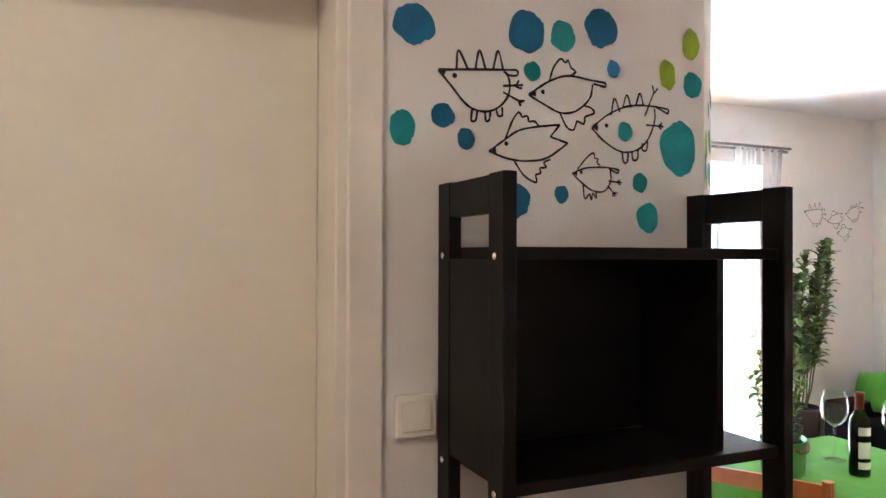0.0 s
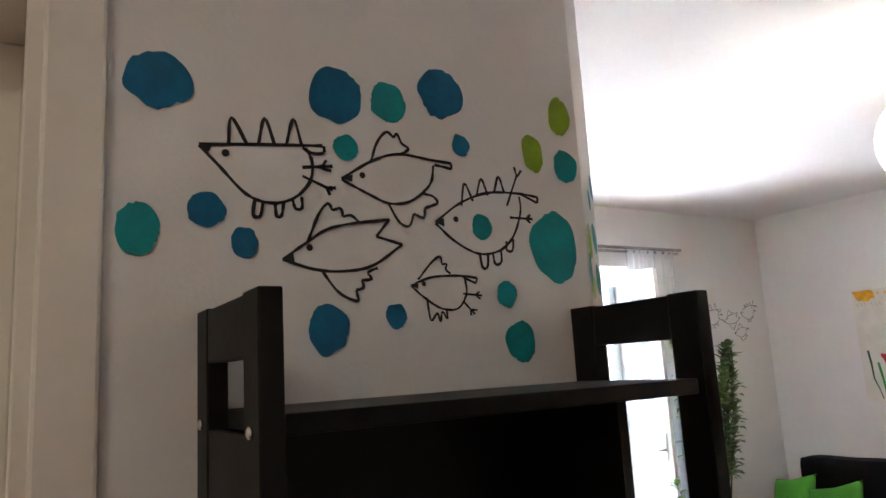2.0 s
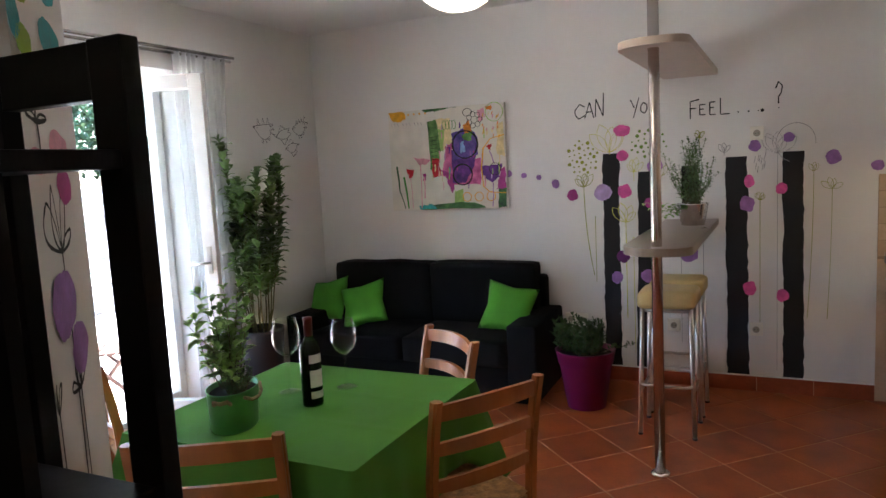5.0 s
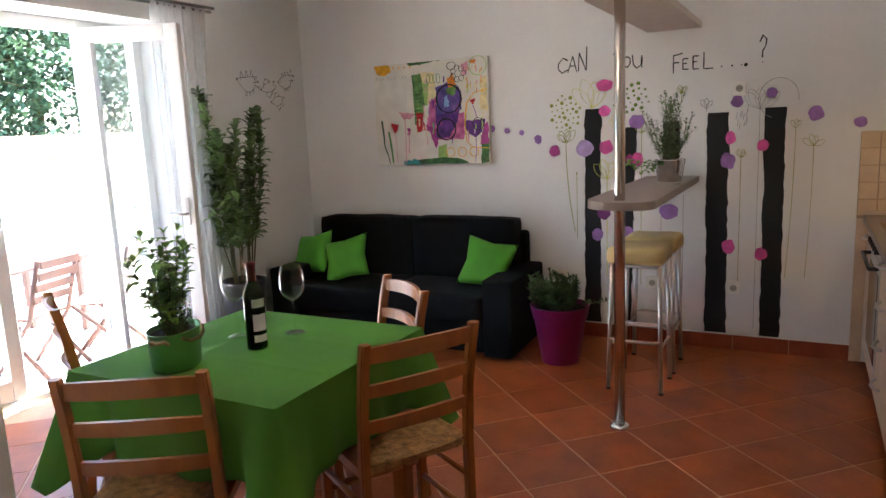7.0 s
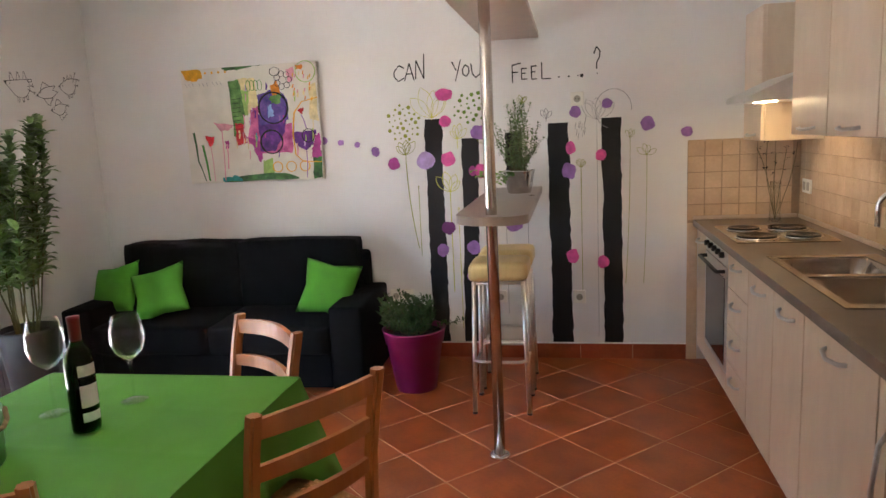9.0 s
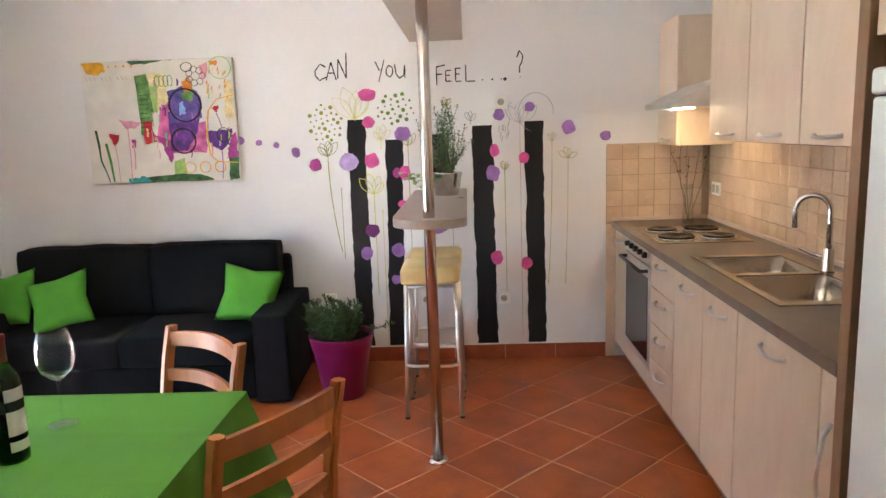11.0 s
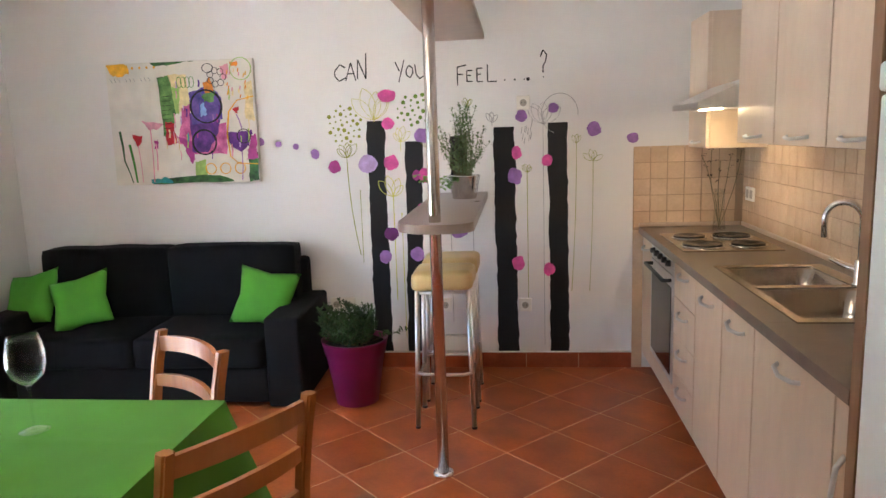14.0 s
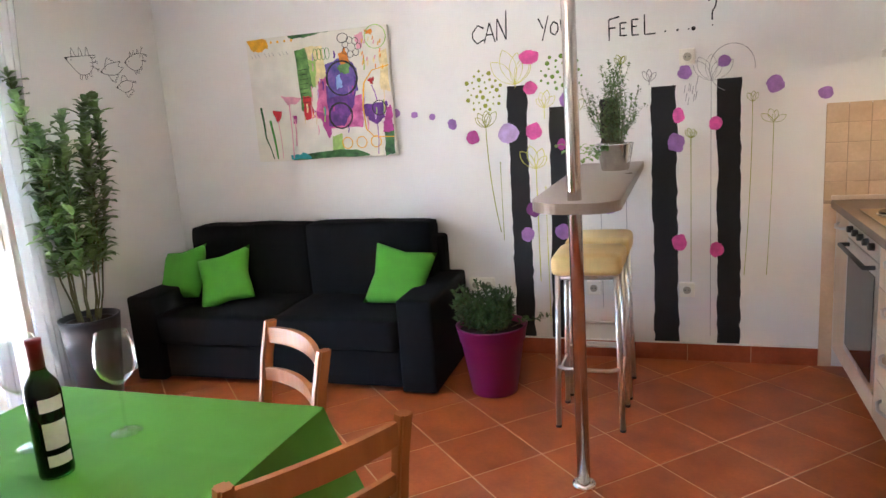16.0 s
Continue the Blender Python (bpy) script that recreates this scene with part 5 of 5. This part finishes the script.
part("oven_glass", box(-0.25, d + 0.003, 0.24, 0.25, d + 0.007, 0.7, 0.002), M_OVEN, dr, "dark oven glass")
part("handle", tube([(-0.24, d, 0.735), (-0.24, d + 0.045, 0.735), (0.24, d + 0.045, 0.735), (0.24, d, 0.735)], 0.01, 10), M_DARK, dr)

# worktop with a cut-out for the sink
SX0, SX1, SY0, SY1 = 3.05, 3.92, -0.7, -0.3
wt = thing("worktop", 3.88, SOUTH, CT - 0.038, 0, "grey-brown laminate kitchen worktop", "worktop")
for x0, x1, y0, y1 in ((SX1, FAR, SOUTH + 0.002, KF + 0.03), (2.478, SX0, SOUTH + 0.002, KF + 0.03), (SX0, SX1, SY1, KF + 0.03), (SX0, SX1, SOUTH + 0.002, SY0)):
    part("board", box(x0 - 3.88, y0 - SOUTH, 0, x1 - 3.88, y1 - SOUTH, 0.038, 0.001), M_WORK, wt)
part("upstand", box(2.478 - 3.88, 0.001, 0.039, FAR - 3.88 - 0.02, 0.018, 0.062, 0.003), M_SHELFU, wt)
part("upstand", box(FAR - 3.88 - 0.018, 0.02, 0.039, FAR - 3.88 - 0.001, KF + 0.03 - SOUTH, 0.062, 0.003), M_SHELFU, wt)

sink = thing("sink", 3.4, -0.5, CT, 0, "stainless steel double-bowl inset sink", "sink")
bm = bmesh.new()
B1, B2 = (3.54, 3.895), (3.075, 3.5)
for x0, x1, y0, y1 in ((SX0 - 0.02, B2[0], SY0 - 0.02, SY1 + 0.02), (B2[1], B1[0], SY0 - 0.02, SY1 + 0.02), (B1[1], SX1 + 0.02, SY0 - 0.02, SY1 + 0.02)):
    box(x0 - 3.4, y0 + 0.5, 0.001, x1 - 3.4, y1 + 0.5, 0.006, bm=bm)
for b in (B1, B2):
    box(b[0] - 3.4, SY0 - 0.02 + 0.5, 0.001, b[1] - 3.4, SY0 + 0.04 + 0.5, 0.006, bm=bm)
    box(b[0] - 3.4, SY1 - 0.012 + 0.5, 0.001, b[1] - 3.4, SY1 + 0.02 + 0.5, 0.006, bm=bm)
part("rim", bm, M_SINK, sink)
for b in (B1, B2):
    bm, prev = bmesh.new(), None
    x0, x1, y0, y1 = b[0] - 3.4, b[1] - 3.4, SY0 + 0.04 + 0.5, SY1 - 0.012 + 0.5
    for off, z in ((-0.004, 0.005), (0.004, -0.004), (0.012, -0.09), (0.03, -0.125), (0.09, -0.135)):
        ring_v = []
        for cx, cy, a0 in ((x1, y1, 0), (x0, y1, 90), (x0, y0, 180), (x1, y0, 270)):
            for k in range(7):
                a = radians(a0 + 15 * k)
                r = 0.06 if z < 0.004 else 0.0006
                px = (cx - (r if cx == x1 else -r)) + r * math.cos(a)
                py = (cy - (r if cy == y1 else -r)) + r * math.sin(a)
                mx, my = (x0 + x1) / 2, (y0 + y1) / 2
                ring_v.append(bm.verts.new((mx + (px - mx) * (1 - off / (x1 - x0) * 2), my + (py - my) * (1 - off / (y1 - y0) * 2), z)))
        if prev:
            for k in range(28):
                bm.faces.new((prev[k], prev[(k + 1) % 28], ring_v[(k + 1) % 28], ring_v[k])).smooth = True
        prev = ring_v
    bm.faces.new(prev)
    part("bowl", bm, M_SINK, sink)
tap = thing("tap", 3.53, -0.685, CT + 0.006, 0, "tall chrome swan-neck mixer tap", "tap")
part("body", lathe([(0.026, 0), (0.026, 0.006), (0.021, 0.01), (0.021, 0.09), (0.016, 0.095)], 24), M_CHROME, tap)
ang = Vector((0.55, 0.835, 0))
pts = [Vector((0, 0, 0.09)), Vector((0, 0, 0.2))] + [Vector((0, 0, 0.24)) + ang * (0.062 - 0.062 * math.cos(a)) + Vector((0, 0, 0.062 * math.sin(a))) for a in [radians(15 * k) for k in range(13)]] + [ang * 0.124 + Vector((0, 0, 0.17))]
part("spout", tube(pts, 0.0115, 14), M_CHROME, tap)
part("lever", tube([(0, 0, 0.055), (0.06, 0.03, 0.06), (0.13, 0.05, 0.075)], 0.008, 10), M_CHROME, tap)

hob = thing("hob", 4.6, -0.475, CT, 0, "steel electric hob with four solid plates", "hob")
part("tray", box(-0.29, -0.235, 0.0, 0.29, 0.235, 0.008, 0.003), M_SINK, hob)
for x, y, r in ((-0.14, -0.11, 0.08), (0.14, -0.11, 0.095), (-0.14, 0.11, 0.095), (0.14, 0.11, 0.08)):
    pl = part("hot_plate", lathe([(r, 0.008), (r, 0.018), (r - 0.006, 0.02), (r - 0.012, 0.017), (0.025, 0.017), (0.02, 0.014), (0, 0.014)], 36, x=x, y=y), M_PLATE, hob)
    part("trim_ring", lathe([(r + 0.012, 0.008), (r + 0.01, 0.012), (r + 0.001, 0.011)], 36, x=x, y=y), M_CHROME, pl)

vase = thing("vase", 5.03, -0.6, CT, 0, "slim clear glass vase with dry twigs", "vase")
part("glass", lathe([(0.035, 0), (0.036, 0.004), (0.03, 0.1), (0.026, 0.2), (0.03, 0.24), (0.028, 0.24), (0.024, 0.2), (0.028, 0.1), (0.03, 0.01), (0, 0.008)], 28), M_VASE, vase)
bs, bl = bmesh.new(), bmesh.new()
for k in range(5):
    tip = Vector((-0.1 + 0.05 * k, -0.08 + 0.04 * k, 0.46 - 0.03 * (k % 3)))
    pts = stem((0, 0, 0.02), tip, 0.02, 6)
    tube(pts, 0.0018, 5, bs)
    for p in pts[4:]:
        for _ in range(2):
            leaves(bl, p + rand_dir(-20, 60) * 0.015, rand_dir(-20, 60), 0.022, 0.014)
tagged(part("twig", bs, M_STEM, vase), kind="stuff")
tagged(part("bud", bl, M_SOIL, vase), kind="stuff")


def wall_unit(x0, x1, z0, z1, yf, name, label, hz=0.035):
    t = thing(name, (x0 + x1) / 2, SOUTH, z0, 0, label, "cabinet", "kitchen wall units")
    w, d = (x1 - x0) / 2, yf - SOUTH
    part("body", box(-w + 0.0005, 0, 0, w - 0.0005, d - 0.02, z1 - z0, 0.001), M_BIRCH, t)
    f = part("door", box(-w + 0.002, d - 0.019, 0.002, w - 0.002, d, z1 - z0, 0.002), M_BIRCH, t)
    handle(f, 0, hz, min(0.2, w * 0.9), d)
    return t


UF = -0.47
wall_unit(4.86, FAR, 1.375, 2.095, UF, "wall_cabinet", "narrow birch-laminate wall cabinet beside the hood")
wall_unit(3.845, 4.315, 1.415, 2.13, UF, "wall_cabinet", "birch-laminate wall cabinet with steel handle")
wall_unit(3.36, 3.841, 1.415, 2.13, UF, "wall_cabinet", "birch-laminate wall cabinet with steel handle")
wall_unit(2.95, 3.356, 1.415, 2.13, UF, "wall_cabinet", "birch-laminate wall cabinet with steel handle")
wall_unit(2.478, 2.946, 1.415, 2.13, UF, "wall_cabinet", "birch-laminate wall cabinet with steel handle")
hood = thing("cooker_hood", 4.588, SOUTH, 1.58, 0, "slanted steel cooker hood with lit lamps", "hood")
bm = prism([(0.0, 0.0), (0.51, 0.0), (0.51, 0.028), (0.3, 0.12), (0.0, 0.2)], -0.27, 0.27)
for v in bm.verts:
    v.co = Vector((v.co.z, v.co.x, v.co.y))
part("canopy", bm, M_STEEL, hood)
for x in (-0.1, 0.1):
    part("bulb", lathe([(0.03, -0.004), (0.03, -0.0005)], 18, x=x, y=0.38), M_BULB, hood, "lit warm hood bulb")

# tall end panel, fridge and the cabinet above it
panel = part("tall_panel", box(2.43, SOUTH, 0, 2.475, -0.185, 2.13, 0.002), M_BROWN, None, "tall walnut-edged panel between worktop and fridge")
tagged(panel, category="side panel")
fr = thing("fridge", 1.925, -0.70, 0, 0, "white free-standing fridge with rounded top", "fridge")
fd = 0.615
part("body", box(-0.29, 0, 0.02, 0.29, fd - 0.055, 1.595, 0.01), M_WHITE, fr)
d1 = part("upper_door", box(-0.295, fd - 0.05, 0.62, 0.295, fd, 1.547, 0.008, seg=3), M_WHITE, fr)
part("lower_door", box(-0.295, fd - 0.05, 0.06, 0.295, fd, 0.61, 0.014, seg=3), M_WHITE, fr)
part("top_cap", box(-0.298, 0, 1.551, 0.298, fd + 0.004, 1.604, 0.009, seg=3), M_WHITE, fr)
part("gap_seal", box(-0.285, 0.01, 1.53, 0.285, fd - 0.008, 1.556), M_DARK, fr)
bm = prism([(0.034 * math.cos(a), 0.02 * math.sin(a)) for a in [radians(180 + 15 * k) for k in range(13)]], 0, 0.003)
part("badge", bm, M_TRIM, d1).matrix_basis = pose(0.0, fd, 1.485, 90, 0, 180)
for x in (-0.25, 0.25):
    for y in (0.05, 0.5):
        part("foot", lathe([(0.02, 0), (0.018, 0.022)], 12, x=x, y=y), M_DARK, fr)
oc = wall_unit(1.606, 2.426, 1.685, 2.13, -0.2, "wall_cabinet", "birch-laminate cabinet above the fridge", 0.045)
tagged(part("tall_panel", box(1.566, SOUTH, 0, 1.602, -0.19, 2.13, 0.002), M_BROWN, None, "tall walnut-edged panel beside the fridge"), category="side panel")
ks = thing("wall_socket", 5.09, SOUTH + 0.008, 1.1, 0, "cream power socket on the kitchen tiles", "socket", "wall sockets")
part("plate", box(-0.07, 0, -0.04, 0.07, 0.012, 0.04, 0.004), M_SOCKET, ks)
for x in (-0.033, 0.033):
    # flat insert toned dark as if it lay shaded in a recess
    part("insert", box(x - 0.022, 0.011, -0.024, x + 0.022, 0.0135, 0.024, 0.002), M_RECESS_SHADE, ks)

# ---- terrace and garden ----
GZ = -0.25
setting("ground", box(-200, 4.28, GZ - 0.3, 200, 300, GZ - 0.02), M_GROUND, "dry garden ground running to the distance", "ground")
setting("terrace", box(-6, 4.27, GZ - 0.1, 12, 9.0, GZ), M_TERR, "pale paved terrace in full sun", "terrace")
gw = setting("garden_wall", box(-6, 9.0, GZ - 0.1, 14, 9.4, 1.64), M_WGROUT, "pale dry-stone garden wall behind the terrace", "wall")
setting("garden_bank", box(-20, 9.4, GZ - 0.1, 30, 16, 1.5), M_GROUND, "earth bank behind the garden wall", "ground")


def terrace_chair(x, y, rz):
    t = thing("garden_chair", x, y, GZ, rz, "slatted wooden folding garden chair on the terrace", "chair", "chairs on the terrace")
    for s in (-1, 1):
        part("frame_leg", tube([(s * 0.22, -0.25, 0), (s * 0.22, 0.2, 0.46)], 0.018, 8), M_TEAK, t)
        part("frame_leg", tube([(s * 0.2, 0.25, 0), (s * 0.2, -0.12, 0.45), (s * 0.2, -0.26, 0.92)], 0.018, 8), M_TEAK, t)
    for k in range(5):
        part("seat_slat", box(-0.22, -0.12 + 0.075 * k, 0.45, 0.22, -0.06 + 0.075 * k, 0.47, 0.003), M_TEAK, t)
    for k in range(4):
        part("back_slat", box(-0.2, -0.19 - 0.034 * k, 0.58 + 0.09 * k, 0.2, -0.172 - 0.034 * k, 0.64 + 0.09 * k, 0.003), M_TEAK, t)
    return t


terrace_chair(3.15, 5.15, -35)
terrace_chair(3.75, 5.45, 15)
terrace_chair(4.3, 5.35, 40)
tt = thing("garden_table", 4.2, 6.4, GZ, 15, "slatted wooden garden table on the terrace", "table")
for k in range(7):
    part("top_slat", box(-0.5, -0.36 + 0.105 * k, 0.7, 0.5, -0.265 + 0.105 * k, 0.725, 0.004), M_TEAK, tt)
for sx in (-1, 1):
    part("rail", box(sx * 0.42 - 0.02, -0.34, 0.66, sx * 0.42 + 0.02, 0.36, 0.699, 0.003), M_TEAK, tt)
    for sy in (-1, 1):
        part("leg", box(sx * 0.42 - 0.025, sy * 0.3 - 0.025, 0, sx * 0.42 + 0.025, sy * 0.3 + 0.025, 0.66, 0.004), M_TEAK, tt)

for k in range(6):
    tr = thing("tree", 1.5 + 2.4 * k, 11.6 + 1.1 * (k % 2), 1.5, 0, "broad green leafy tree behind the garden wall", "tree", "trees behind the wall")
    part("trunk", tube([(0, 0, -0.1), (0.1, 0, 0.9), (0.0, 0.1, 1.8)], 0.12, 10, None, 0.5), M_STEM, tr)
    br, cr = bmesh.new(), bmesh.new()
    for j in range(34):
        dvec = rand_dir(-40, 70)
        e = Vector((0, 0, 1.2)) + Vector((dvec.x * 1.7, dvec.y * 1.3, dvec.z * 2.2)) * random.uniform(0.6, 1.1)
        tube([Vector((0.05, 0, 0.9 + 0.04 * j)), e * 0.6 + Vector((0, 0, 0.5)), e], 0.03, 5, br, 0.3)
        for q in range(260):
            p = e + Vector((random.gauss(0, 0.38), random.gauss(0, 0.34), random.gauss(0, 0.36)))
            leaves(cr, p, rand_dir(-40, 60), 0.13, 0.09)
    tagged(part("branchwork", br, M_STEM, tr), kind="stuff")
    tagged(part("crown", cr, M_TREE, tr), kind="stuff")

# ---- pieces: wall tiles, skirting, floor tiles, garden stones ----
def piece(name, mesh, parent, m):
    ob = new(name, mesh)
    ob.parent = parent
    ob.matrix_basis = m
    return ob


def slab(name, sx, sy, h, bev, material):
    bm = bmesh.new()
    lo = [bm.verts.new((x, y, 0)) for x, y in ((-sx, -sy), (sx, -sy), (sx, sy), (-sx, sy))]
    md = [bm.verts.new((x, y, h - bev)) for x, y in ((-sx, -sy), (sx, -sy), (sx, sy), (-sx, sy))]
    hi = [bm.verts.new((x, y, h)) for x, y in ((-sx + bev, -sy + bev), (sx - bev, -sy + bev), (sx - bev, sy - bev), (-sx + bev, sy - bev))]
    bm.faces.new(hi)
    for a, b in ((lo, md), (md, hi)):
        for k in range(4):
            bm.faces.new((a[k], a[(k + 1) % 4], b[(k + 1) % 4], b[k]))
    me = bpy.data.meshes.new(name)
    bmesh.ops.recalc_face_normals(bm, faces=bm.faces)
    bm.to_mesh(me)
    bm.free()
    me.materials.append(material)
    return me


tile_mesh = slab("wall_tile", 0.048, 0.048, 0.006, 0.0015, M_WTILE)
part("splashback", box(FAR - 0.003, SOUTH, CT - 0.02, FAR, -0.15, 1.378), M_WGROUT, wall_east)
part("splashback", box(2.478, SOUTH, CT - 0.02, FAR - 0.003, SOUTH + 0.003, 1.415), M_WGROUT, wall_south)
part("tile_strip", box(FAR - 0.006, KF + 0.002, 0.0, FAR, -0.15, CT - 0.02, 0.002), M_WTILE, wall_east)
for j in range(5):
    z = 0.965 - 0.05 + 0.0985 * j + 0.03
    if z > 1.36:
        continue
    for i in range(7):
        y = -0.2 - 0.1 * i
        if y > SOUTH + 0.04:
            piece("tile", tile_mesh, wall_east, pose(FAR - 0.003, y, z, 0, -90, 0))
    for i in range(27):
        piece("tile", tile_mesh, wall_south, pose(FAR - 0.06 - 0.1 * i, SOUTH + 0.003, z, -90, 0, 0))

skirt_mesh = slab("skirting_tile", 0.163, 0.05, 0.009, 0.002, M_SKIRT)
part("skirting_joint", box(FAR - 0.004, -0.15, 0, FAR, NORTH, 0.1), M_GROUT, wall_east)
part("skirting_bead", box(FAR - 0.012, -0.15, 0.1, FAR, NORTH, 0.107, 0.002), M_PVC, wall_east)
for i in range(12):
    piece("skirting_tile", skirt_mesh, wall_east, Matrix(((0, 0, -1, FAR - 0.001), (-1, 0, 0, 0.015 + 0.33 * i), (0, 1, 0, 0.05), (0, 0, 0, 1))))

S = 0.345
floor_mesh = slab("floor_tile", S / 2 - 0.0035, S / 2 - 0.0035, 0.006, 0.0015, M_TILE)
AX, AY, K = 4.01, 1.11, S / math.sqrt(2)
count = 0
for i in range(-24, 24):
    for j in range(-24, 24):
        x, y = AX + K * (i + j + 1), AY + K * (i - j)
        inside = (WEST + 0.24 < x < FAR - 0.02 and SOUTH + 0.3 < y < BIRD + 0.1) or (1.2 < x < FAR - 0.02 and SOUTH + 0.3 < y < NORTH + 0.15)
        if inside:
            piece("floor_tile", floor_mesh, floor, pose(x, y, -0.0035, 0.06 * random.uniform(-1, 1), 0.06 * random.uniform(-1, 1), 45))
            count += 1

stones = []
for k in range(4):
    w = 0.12 + 0.05 * k
    stones.append((w, slab("stone", w, 0.09 + 0.012 * (k % 2), 0.05, 0.025, M_STONE)))
for r in range(9):
    x = 1.0 + 0.1 * (r % 3)
    while x < 8.6:
        w, me = random.choice(stones)
        piece("stone", me, gw, pose(x + w, 9.0, GZ + 0.1 + 0.2 * r + random.uniform(-0.01, 0.01), 90, random.uniform(-4, 4), 0))
        x += 2 * w + 0.02
